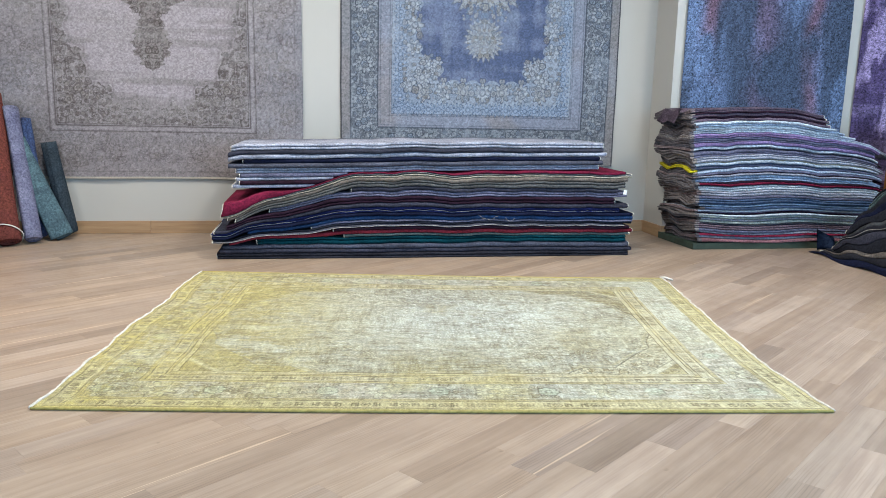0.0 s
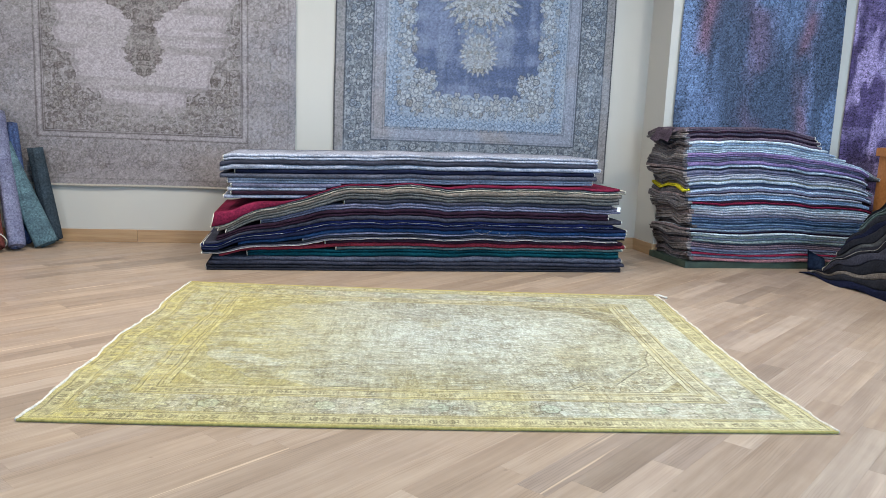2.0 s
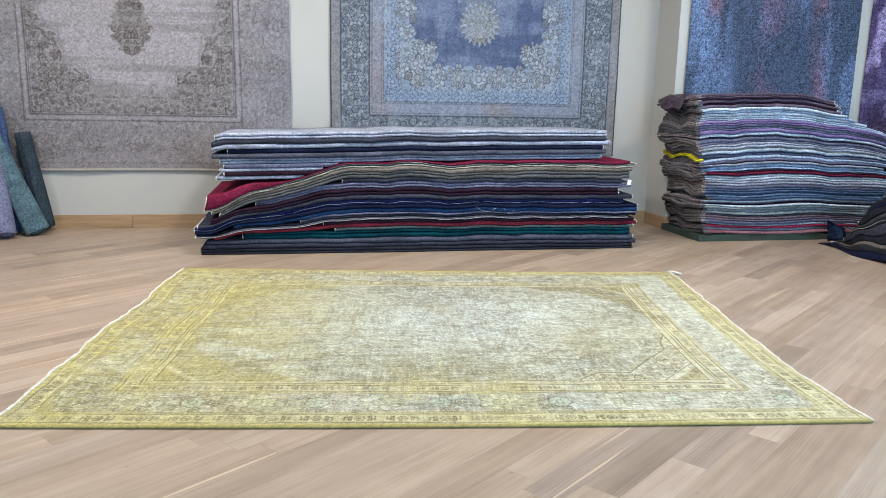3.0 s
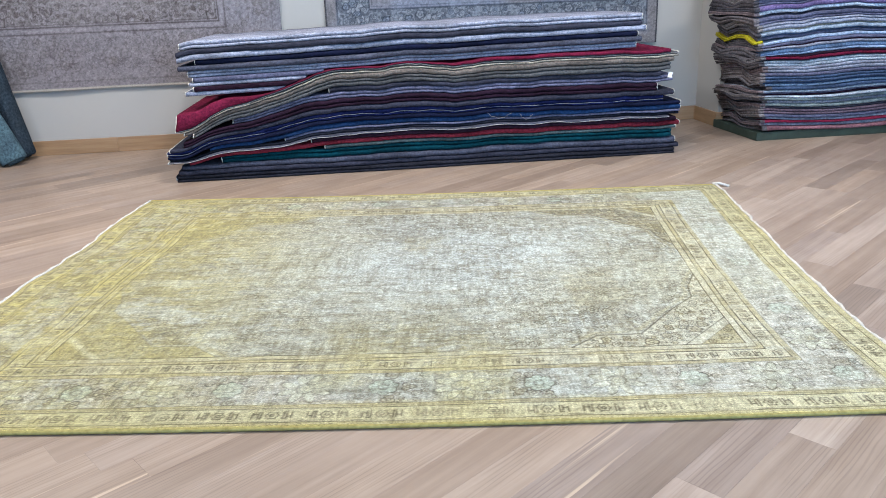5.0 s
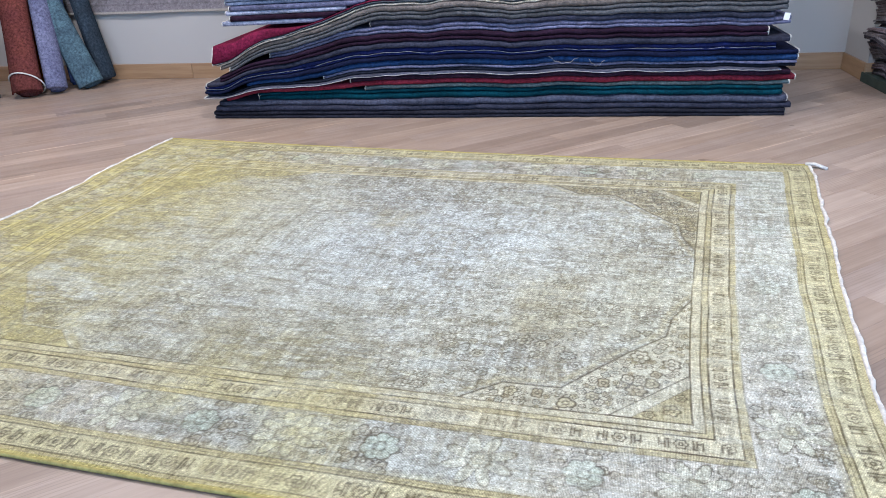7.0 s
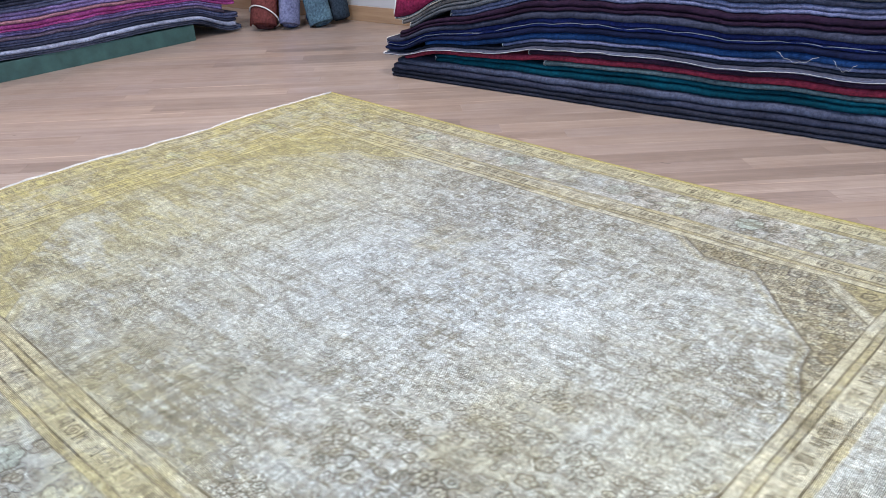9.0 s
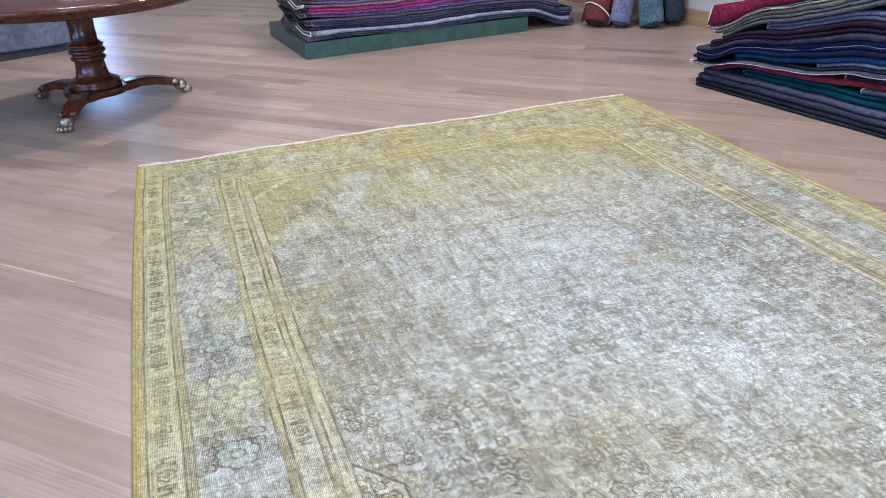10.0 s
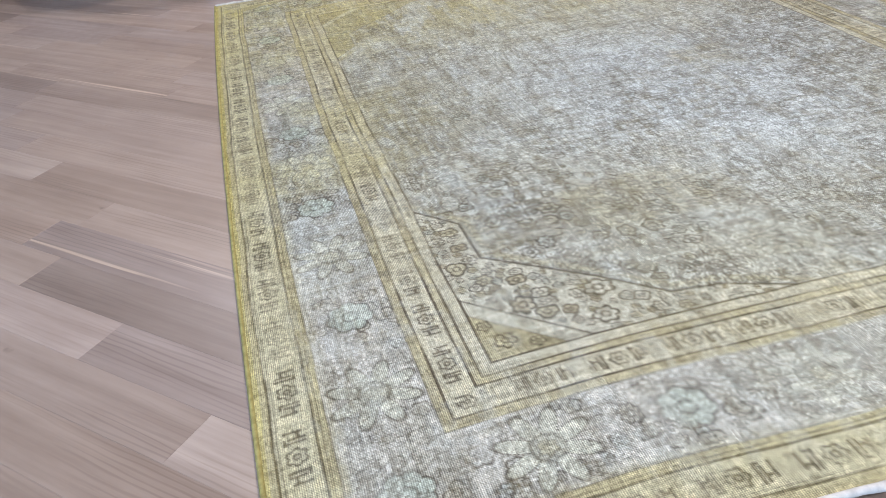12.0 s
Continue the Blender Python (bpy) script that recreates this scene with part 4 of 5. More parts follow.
for k in range(len(RR) - 4, 3, -4):
    RR.insert(k, ((SLATE, PLUM, DENIM)[k % 3], 9))
for i, (c, t) in enumerate(RR):
    t = t * rs.choice([0.65, 0.85, 1.0, 1.25, 1.6])
    u0 = abs(rs.normal(0, 0.018))
    rows.append((c, t, 0.0 if c == YELLOW else u0, 0.07 if c == YELLOW else 1.72 + rs.uniform(-0.1, 0.06), rs.uniform(-0.012, 0.012), 0.56, "", None))
for i, (c, t) in enumerate(TOPR):
    end = (1.9, 1.5, 1.38, 1.3, 1.26, 1.24, 1.25, 1.22, 1.22)[i]
    rows.append((c, t, 0.01 + 0.012 * (i % 3), end, rs.uniform(-0.01, 0.01) + (0.03 if i > 3 else 0), 0.55, "R" if i > 3 else "", None))
# end faces: taupe of the rug backs, with their shade in the colour
stack(RP, 1.95, rows, right_warp, "rugs of the pile by the pier", 1.035, 23, place="in the pile beside the pier", rough=0.55, ends=((0.20, 0.18, 0.185), (0.30, 0.275, 0.27), (0.12, 0.11, 0.12), (0.25, 0.20, 0.21)))
# the top rug's corner falls over the end of the pile
bm = bmesh.new()
g = [[bm.verts.new((-0.135 - 0.07 * a / 5 - 0.02 * (0.1 + 0.3 * b / 6), 0.1 + 0.3 * b / 6, 1.115 - 0.10 * (a / 5) ** 1.5 + 0.012 * math.sin(b * 1.4 + a))) for b in range(7)] for a in range(6)]
for a in range(5):
    for b in range(6):
        bm.faces.new((g[a][b], g[a + 1][b], g[a + 1][b + 1], g[a][b + 1]))
bmesh.ops.solidify(bm, geom=bm.faces, thickness=0.012)
fl = finish("rug_flap", bm, cloth(MAUVE), None, "", True)
fl.matrix_world = RP
tagged(fl, "brown mauve rug corner hanging over the pile", "rug")

# ---- the heap of dark rugs, tapering to a tip ----
DP = pose(3.10, 5.97, 0, 0, 0, -88)
heap = lambda u: 0.10 + 0.90 * sstep(-0.1, 1.0, u)


def heap_warp(u, v, z):
    return u + 0.0 * v, v + 0.20 * z + 0.02 * np.sin(u * 9 + z * 5), z + 0.10 * v * sstep(0.0, 0.5, u) + 0.012 * np.sin(u * 11 + z * 30)


DR = [(NAVY, 34), (BLACK, 44), (TAN, 24), (BLACK, 62), (SLATE, 64), (CHAR, 54), (OLIVE, 44), (BLACK, 70), (NAVY, 60), (BLACK, 66), (GREENISH, 56), (BLACK, 70)]
rows = [(c, t, 0.0 + 0.035 * i + (0.06 if i % 3 == 1 else 0), 1.75, 0.012 * i, 0.8 - 0.01 * i, "L" if i % 3 == 1 else "m" if i == 5 else "", heap) for i, (c, t) in enumerate(DR)]
stack(DP, 1.75, rows, heap_warp, "rugs of the dark heap", 1.0, 31, place="in a slumped dark heap", rough=1.1)
bm = bmesh.new()
g = [[bm.verts.new((0.16 * b / 6 + 0.02 * a / 5, 0.03 * math.sin(b * 0.6) + 0.05 * a / 5, 0.17 * (a / 5) * (1 - 0.45 * b / 6) + 0.03)) for b in range(7)] for a in range(6)]
for a in range(5):
    for b in range(6):
        bm.faces.new((g[a][b], g[a + 1][b], g[a + 1][b + 1], g[a][b + 1]))
bmesh.ops.solidify(bm, geom=bm.faces, thickness=0.012)
fl = finish("rug_flap", bm, cloth((0.035, 0.055, 0.11)), None, "", True)
fl.matrix_world = pose(3.13, 5.90, 0, 0, 0, 10)
tagged(fl, "navy rug corner turned up beside the dark heap", "rug")
# a honey coloured chest behind the heap, with papers on it
ch = empty("wooden_chest", pose(3.89, 6.05, 0, 0, 0, 7.4))
tagged(ch, "honey coloured wooden chest with a shaped top rail", "chest")
bm = bmesh.new()
box(bm, 0.02, 0.78, 0.02, 0.26, 0.06, 0.96, None, 0.006)
part("body", bm, HONEY, ch)
for xx in (0.05, 0.67):
    bm = bmesh.new()
    box(bm, xx, xx + 0.08, 0.04, 0.24, 0, 0.06)
    part("foot", bm, HONEY, ch)
bm = bmesh.new()
prof = [(0, 0.96), (0, 1.03), (0.06, 1.035), (0.10, 1.01), (0.40, 1.02), (0.70, 1.01), (0.74, 1.035), (0.80, 1.03), (0.80, 0.96)]
f = bm.faces.new([bm.verts.new((x, 0.0, z)) for x, z in prof])
ex = bmesh.ops.extrude_face_region(bm, geom=[f])
bmesh.ops.translate(bm, vec=(0, 0.28, 0), verts=[k for k in ex["geom"] if isinstance(k, bmesh.types.BMVert)])
part("top_rail", bm, HONEY, ch)
bm = bmesh.new()
box(bm, 0.12, 0.38, 0.05, 0.22, 1.02, 1.035)
pp = finish("paper_stack", bm, PAPER)
pp.matrix_world = ch.matrix_world
tagged(pp, "small stack of white papers on the chest", "papers")

# ---- the purple pile on the green pallet ----
PP = pose(-3.075, 3.64, 0, 0, 0, 95)
gp = empty("green_pallet", PP)
tagged(gp, "low green painted wooden pallet under purple rugs", "pallet")
bm = bmesh.new()
box(bm, 0, 1.60, 0, 0.03, 0, 0.10, None, 0.003)
part("front_board", bm, GREEN, gp)
bm = bmesh.new()
box(bm, 0, 1.60, 0.92, 0.95, 0, 0.10, None, 0.003)
part("back_board", bm, GREEN, gp)
for x in (0.0, 1.57):
    bm = bmesh.new()
    box(bm, x, x + 0.03, 0.031, 0.919, 0, 0.10, None, 0.003)
    part("end_board", bm, DARKGREEN, gp)
bm = bmesh.new()
box(bm, 0.031, 1.569, 0.031, 0.919, 0.085, 0.099)
part("deck", bm, DARKGREEN, gp)


def purple_warp(u, v, z):
    e = sstep(0.28, 0.0, u)
    zz = z + 0.104 - 0.085 * sstep(1.62, 1.92, u) * (1 - 0.55 * sstep(0, 0.4, z))
    zz = zz + e * (0.016 * np.sin(v * 17 + z * 9) + 0.010 * np.sin(v * 29)) + 0.007 * np.sin(u * 6 + z * 9)
    return u + 0.05 * v + 0.03 * e * np.sin(z * 31), v - 0.02 + 0.025 * np.sin(z * 12 + 1), zz


PR = [(GREY, 22), (LGREY, 20), (SLATE, 16), (LILAC, 26), (MAUVE, 14), (PURPLE, 24), (MAGENTA, 36), (ROSE, 14), (PURPLE, 34), (LILAC, 26), (SLATE, 24), (NAVY, 22), (CREAM, 9), (GREY, 26), (SLATE, 20), (PLUM, 18), (BLUE, 30),
      (NAVY, 24), (LILAC, 28), (GREY, 22), (DENIM, 34), (LILAC, 26), (PALE, 22), (PURPLE, 24), (LILAC, 30), (SKY, 18)]
rs = np.random.RandomState(4)
rows = [(c, t, abs(rs.normal(0, 0.03)), 1.95 + rs.uniform(-0.10, 0.04), rs.uniform(-0.015, 0.015), 0.84, "L" if i % 2 else "", None) for i, (c, t) in enumerate(PR)]
stack(PP, 2.0, rows, purple_warp, "rugs of the purple pile", 0.74, 41, place="in the pile on the green pallet", rough=0.7, ends=((0.12, 0.11, 0.13), (0.20, 0.17, 0.19), (0.07, 0.065, 0.08)))

# ---- the bright pile at the other side of the table ----
BP = pose(-2.12, 1.40, 0, 0, 0, 176)


def bright_warp(u, v, z):
    return u - 0.10 * z + 0.10 * v, v + 0.02 * np.sin(u * 8 + z * 20) - 0.12 * z, z * (1 - 0.26 * sstep(0.2, 1.2, u)) + 0.013 * np.sin(u * 7 + z * 9) * sstep(0, 0.1, z) + 0.005 * np.sin(u * 19 + z * 14) * sstep(0, 0.1, z)


BR = [(MAGENTA, 20), (SKY, 22), (ROSE, 18), (LILAC, 20), (PALE, 20), (SKY, 24), (MAGENTA, 22), (LGREY, 18), (PALE, 12), (SKY, 24), (MAGENTA, 20), (PURPLE, 20), (ROSE, 22), (PALE, 24), (BLACK, 14), (LILAC, 24), (LGREY, 24), (MAGENTA, 22), (CREAM, 14), (GREENISH, 24), (OLIVE, 18)]
rs = np.random.RandomState(14)
rows = [(c, t, abs(rs.normal(0, 0.03)), 1.25 + rs.uniform(-0.08, 0.05), rs.uniform(-0.02, 0.02), 0.7, "LR" if i % 2 else "m" if i % 3 == 0 else "t", None) for i, (c, t) in enumerate(BR)]
stack(BP, 1.3, rows, bright_warp, "rugs of the bright pile", 0.47, 51, place="in the bright pile near the table", rough=1.2)


# ---- rolled carpets leaning in the corner ----
def roll(base, top, r, c, c2, label, flat_=0.8, turn=0.0, cord=False):
    b, t = Vector(base), Vector(top)
    axis = t - b
    m = Matrix.Translation(b) @ axis.to_track_quat("Z", "Y").to_matrix().to_4x4() @ pose(0, 0, 0, 0, 0, turn)
    ob = empty("rolled_rug", m)
    tagged(ob, label, "rolled rug", "rolled rugs leaning in the corner")
    L = axis.length
    bm = bmesh.new()
    n, seg = 56, 14
    # a sheet wound up: outside, and back along the inside
    spiral = []
    for k in range(n + 1):
        a = 2 * math.pi * 2.6 * k / n
        spiral.append((a, r * (1 - 0.62 * k / n)))
    rings = []
    for s in range(seg + 1):
        z = L * s / seg
        k1 = 1 + 0.05 * math.sin(5 * z + r * 90)
        ring = [bm.verts.new((rr * k1 * math.cos(a), rr * flat_ * k1 * math.sin(a), z + 0.012 * math.sin(a * 0.38) * (1 if s in (0, seg) else 0))) for a, rr in spiral]
        ring += [bm.verts.new(((rr - 0.011) * k1 * math.cos(a), (rr - 0.011) * flat_ * k1 * math.sin(a), z)) for a, rr in spiral[::-1]]
        rings.append(ring)
    K = len(rings[0])
    for p, q in zip(rings, rings[1:]):
        for k in range(K):
            bm.faces.new((p[k], p[(k + 1) % K], q[(k + 1) % K], q[k]))
    for ring in (rings[0], rings[-1]):
        for k in range(n):
            bm.faces.new((ring[k], ring[k + 1], ring[K - 2 - k], ring[K - 1 - k]))
    part("carpet", bm, cloth(c, c2), ob, smooth=True)
    if cord:
        bm = bmesh.new()
        pts = [((r + 0.004) * math.cos(a), (r + 0.004) * flat_ * math.sin(a), 0.02 + 0.10 * (0.5 + 0.5 * math.sin(a + 0.6))) for a in [2 * math.pi * k / 24 for k in range(25)]]
        tube(bm, pts, 0.005, 5)
        part("edge_cord", bm, CREAMYARN, ob, "cream edge cord", True)
    return ob


TERRA, RUST = (0.14, 0.042, 0.030), (0.30, 0.10, 0.02)
roll((-3.10, 5.70, 0.03), (-3.40, 6.14, 1.10), 0.10, TERRA, (0.12, 0.035, 0.03), "rolled brick-red patterned rug leaning on the wall", 0.8, 0, True)
roll((-3.30, 5.98, 0.03), (-3.46, 6.20, 1.05), 0.09, RUST, (0.08, 0.03, 0.02), "rolled rust-orange rug leaning on the wall")
roll((-2.985, 5.83, 0.03), (-3.26, 6.17, 1.00), 0.078, (0.20, 0.20, 0.28), (0.13, 0.13, 0.20), "rolled lilac-grey rug leaning on the wall", 0.8, 40)
roll((-3.00, 6.03, 0.03), (-3.17, 6.21, 0.92), 0.055, (0.06, 0.09, 0.19), (0.04, 0.05, 0.10), "rolled denim-blue rug leaning on the wall", 0.8, 80)
roll((-2.84, 6.00, 0.03), (-3.20, 6.10, 0.76), 0.088, (0.085, 0.14, 0.165), (0.05, 0.08, 0.10), "rolled teal-grey speckled rug leaning on the wall", 0.55, -35)
roll((-2.88, 6.20, 0.03), (-3.0, 6.20, 0.74), 0.085, (0.035, 0.05, 0.065), (0.03, 0.04, 0.05), "rolled dark slate rug leaning on the wall", 0.8, 10)

# ---- the pedestal table ----
tb = empty("pedestal_table", pose(-2.53, 2.465, 0))
tagged(tb, "low round mahogany table on a turned tripod pedestal", "table")
bm = bmesh.new()
lathe(bm, [(0.30, 0.505), (0.58, 0.508), (0.60, 0.512), (0.615, 0.522), (0.618, 0.535), (0.640, 0.540), (0.652, 0.550), (0.650, 0.562), (0.640, 0.568), (0.30, 0.570)], 72)
part("tabletop", bm, MAHOGANY, tb, smooth=True)
bm = bmesh.new()
flute = lambda h, a: 1 - 0.045 * (0.5 + 0.5 * math.cos(a * 16)) if 0.155 < h < 0.235 else 1.0
P = [(0.125, 0.10), (0.13, 0.115), (0.12, 0.128), (0.125, 0.135), (0.105, 0.145), (0.088, 0.152), (0.078, 0.165), (0.072, 0.20), (0.069, 0.232), (0.080, 0.240), (0.084, 0.25), (0.076, 0.258), (0.070, 0.264), (0.083, 0.272), (0.088, 0.282), (0.082, 0.292), (0.070, 0.298), (0.082, 0.304), (0.084, 0.313), (0.072, 0.32), (0.062, 0.33), (0.060, 0.40), (0.066, 0.46), (0.09, 0.49), (0.15, 0.506)]
lathe(bm, P, 64, None, flute)
part("column", bm, MAHOGANY, tb, smooth=True)
bm = bmesh.new()
# concave-sided three-cornered platform
N = 48
ring = [[], [], []]
for k in range(N):
    a = 2 * math.pi * k / N
    rr = 0.155 + 0.075 * max(0.0, math.cos(3 * (a - radians(-17)))) ** 1.5
    for j, (z, s) in enumerate(((0.070, 0.96), (0.085, 1.0), (0.102, 0.95))):
        ring[j].append(bm.verts.new((rr * s * math.cos(a), rr * s * math.sin(a), z)))
for p, q in zip(ring, ring[1:]):
    for k in range(N):
        bm.faces.new((p[k], p[(k + 1) % N], q[(k + 1) % N], q[k]))
bm.faces.new(ring[0][::-1]), bm.faces.new(ring[-1])
part("platform", bm, MAHOGANY, tb)
for k in range(3):
    ang = -17 + 120 * k
    lm = pose(0, 0, 0, 0, 0, ang)
    bm = bmesh.new()
    sect = []
    for i in range(11):
        f = i / 10
        x = 0.14 + 0.27 * f
        zc = 0.086 + 0.012 * math.sin(f * math.pi) - 0.034 * f ** 2
        w, h = 0.042 - 0.010 * f, 0.022 - 0.003 * f
        sect.append([bm.verts.new(lm @ Vector((x, w * c, zc + h * s))) for c, s in ((-1, -0.8), (-0.85, -1), (0.85, -1), (1, -0.8), (1, 0.6), (0.8, 1), (-0.8, 1), (-1, 0.6))])
    for p, q in zip(sect, sect[1:]):
        for j in range(8):
            bm.faces.new((p[j], p[(j + 1) % 8], q[(j + 1) % 8], q[j]))
    bm.faces.new(sect[0][::-1]), bm.faces.new(sect[-1])
    leg = part("leg", bm, MAHOGANY, tb)
    bm = bmesh.new()
    # a paw: ankle, and four toes side by side
    bmesh.ops.create_uvsphere(bm, u_segments=14, v_segments=8, radius=0.036, matrix=lm @ pose(0.415, 0, 0.042) @ Matrix.Diagonal((1.05, 0.95, 0.85, 1)))
    for j, yy in enumerate((-0.027, -0.009, 0.009, 0.027)):
        out = 0.452 - 0.006 * abs(j - 1.5)
        bmesh.ops.create_uvsphere(bm, u_segments=10, v_segments=7, radius=0.016, matrix=lm @ pose(out, yy, 0.016) @ Matrix.Diagonal((1.5, 0.62, 1.0, 1)))
        bmesh.ops.create_uvsphere(bm, u_segments=10, v_segments=7, radius=0.012, matrix=lm @ pose(out - 0.018, yy, 0.032) @ Matrix.Diagonal((1.5, 0.7, 1.0, 1)))
    for yy in (-0.025, 0.025):
        bmesh.ops.create_uvsphere(bm, u_segments=10, v_segments=7, radius=0.018, matrix=lm @ pose(0.385, yy, 0.068) @ Matrix.Diagonal((1.3, 0.6, 0.8, 1)))
    part("paw_foot", bm, BRASS, leg, "cast silvered brass lion paw", True)

# ---- the partition with a hanging carpet behind the table ----
PM = pose(-3.84, 1.30, 0, 0, 0, 114)
bm = bmesh.new()
box(bm, -1.2, 1.04, 0.012, 0.10, 0, 2.4, PM)
tagged(finish("partition_1", bm, WALL), "cream painted partition behind the table", "partition", kind="structure")
# strip added for the dark line below the rug's edge; no plinth stands there
bm = bmesh.new()
box(bm, -1.2, 1.04, -0.012, 0.011, 0.0, 0.05, PM)
tagged(finish("baseboard_partition", bm, plain("dark_strip_paint", (0.05, 0.055, 0.075), 0.6)), "added dark strip for the dark line under the hanging rug", "skirting board", kind="structure")


# ---- hanging carpets: x across, y up from the lower edge ----
def hung(name, m, w, h, step, colour, label, weave=(300, 300), thick=0.008, folds=0.004, step_y=None, amount=0.10, second=None):
    def place(X, Y):
        P = np.zeros((*X.shape, 3))
        P[..., 0], P[..., 2] = X, Y
        P[..., 0] += (fbm(Y * 2, Y * 0, 5, 2) - 0.5) * 0.02 * (2 * X / w - 1)
        P[..., 1] = -0.012 - folds * 2.2 * (fbm(X * 2.6, Y * 0.4, 13, 3)) - 0.02 * np.exp(-Y / 0.12) * fbm(X * 3, Y * 0, 19, 2)
        P[..., 2] += (fbm(X * 1.6, X * 0, 23, 3) - 0.5) * 0.02 * np.exp(-Y / 0.3)
        return P
    top = empty(name, m)
    tagged(top, label, "wall rug")
    sheet("woven_sheet", np.linspace(0, w, int(w / step)), np.concatenate([np.arange(0, 1.64, step_y or step), np.linspace(1.64, h, 30)]), place, colour, woven(name + "_wool", *weave, amount, second=second), top, thick)
    return top


def grey_colour(X, Y, W=2.58):
    x, d = X - W / 2, np.minimum(np.minimum(X, W - X), Y)
    y = Y - 1.52
    base, dk, lt = (0.335, 0.308, 0.312), (0.105, 0.085, 0.078), (0.47, 0.44, 0.44)
    C = ground(X, base)
    C = blend(C, (0.22, 0.195, 0.175), 0.7 * sstep(0.42, 0.65, fbm(X * 1.5, Y * 2.2, 2, 4)))
    C = blend(C, lt, 0.6 * sstep(0.5, 0.68, fbm(X * 1.8, Y * 3, 4, 4)))
    C = blend(C, (0.33, 0.35, 0.40), 0.4 * sstep(0.5, 0.7, fbm(X * 1.1, Y * 1.1, 6, 3)))
    mx = np.abs(x)
    # outer border with palmettes
    bord = d < 0.40
    C = blend(C, dk, 0.40 * bord * curls(mx, Y, 15, 3, 0.10) * (d > 0.07) * sstep(0.35, 0.6, fbm(X * 3, Y * 3, 8, 3)))
    C = blend(C, lt, 0.4 * bord * curls(mx + 5, Y, 14, 9, 0.10) * (d > 0.07))
    for k in range(-7, 8):
        for px, py in ((k * 0.34, 0.22), (1.08, 0.22 + (k + 7) * 0.30), (-1.08, 0.22 + (k + 7) * 0.30)):
            if abs(px) < 1.2 and (d[0].size):
                near = (np.abs(x - px) < 0.1) & (np.abs(Y - py) < 0.1)
                o, f = rosette(x, Y, px, py, 0.075, 6, 0.3)
                C = blend(C, lt, 0.25 * f * near)
                C = blend(C, dk, 0.42 * o * near)
    # corner pieces and the pale lobed field
    an = np.arctan2(y / 1.0, x / 0.68)
    rr = np.hypot(x / 0.68, y / 0.96)
    edge = 1 + 0.045 * np.cos(an * 16) + 0.02 * np.cos(an * 40)
    inner = (d > 0.44)
    corner = inner & (rr > edge)
    C = np.where(corner[..., None], blend(C, (0.27, 0.245, 0.225), np.full(X.shape, 0.6)), C)
    C = blend(C, dk, 0.75 * corner * curls(mx, Y, 16, 15, 0.11))
    C = blend(C, lt, 0.65 * corner * curls(mx + 3, Y, 15, 17, 0.11))
    field = inner & (rr <= edge)
    C = np.where(field[..., None], blend(C, (0.50, 0.455, 0.465), np.full(X.shape, 0.9)), C)
    C = blend(C, dk, 0.35 * field * np.exp(-((rr / edge - 0.97) / 0.02) ** 2))
    C = blend(C, (0.26, 0.235, 0.225), 0.5 * field * sstep(0.53, 0.66, fbm(X * 1.4, Y * 16, 25, 3)))
    # medallion pendant
    t = np.clip((Y - 0.86) / 0.75, 0, 1)
    half = 0.015 + 0.13 * np.sin(np.clip(t * 1.7, 0, 1) * np.pi) + 0.42 * sstep(0.40, 1.0, t) ** 1.3
    half = half + 0.016 * np.cos(Y * 75) + 0.008 * np.cos(Y * 190)
    med = field & (mx < half) & (Y > 0.87)
    C = np.where(med[..., None], blend(C, (0.24, 0.21, 0.195), np.full(X.shape, 0.8)), C)
    C = blend(C, dk, 0.8 * med * curls(mx, Y, 22, 29, 0.13))
    C = blend(C, (0.38, 0.36, 0.34), 0.6 * med * curls(mx + 2, Y, 20, 33, 0.12))
    def in_corner(px, py, r):
        a, b = px - W / 2, py - 1.52
        return min(px, W - px, py) > 0.45 + r and math.hypot(a / 0.68, b / 0.96) > 1.02 + r and py < 1.75
    scatter(C, X, Y, in_corner, 11000, 0.012, 0.040, [lt, (0.40, 0.37, 0.33), (0.22, 0.19, 0.17)], dk, 9, 0.45, 0.75, None, 0.15, W / 2, 0.85)
    in_border = lambda px, py, r: 0.09 + r < min(px, W - px, py) < 0.375 - r and py < 1.75
    scatter(C, X, Y, in_border, 8000, 0.012, 0.040, [lt, (0.36, 0.33, 0.30)], dk, 10, 0.30, 0.42, None, 0.16, W / 2, 0.9)
    in_pendant = lambda px, py, r: py > 0.88 + r and abs(px - W / 2) + r < 0.10 + 0.35 * max(0, py - 1.20) and py < 1.75
    scatter(C, X, Y, in_pendant, 5000, 0.010, 0.030, [lt, (0.30, 0.27, 0.25)], (0.08, 0.065, 0.055), 12, 0.4, 0.85, None, 0.17, W / 2, 0.85)
    for at, w, k in ((0.385, 0.010, 0.6), (0.43, 0.010, 0.75), (0.445, 0.006, 0.5), (0.06, 0.008, 0.3)):
        C = blend(C, dk, k * line(d, at, w))
    C = blend(C, lt, 0.5 * line(d, 0.408, 0.016))
    wear = sstep(0.45, 0.7, fbm(X * 1.4, Y * 9, 35, 4))
    C = blend(C, (0.40, 0.375, 0.36), 0.30 * wear)
    C = C * (0.36 + 0.46 * fbm(X * 95, Y * 95, 37, 2)[..., None]) * np.array((1.0, 0.965, 0.985))
    return blend(C, (0.40, 0.36, 0.29), 0.8 * (Y < 0.018))


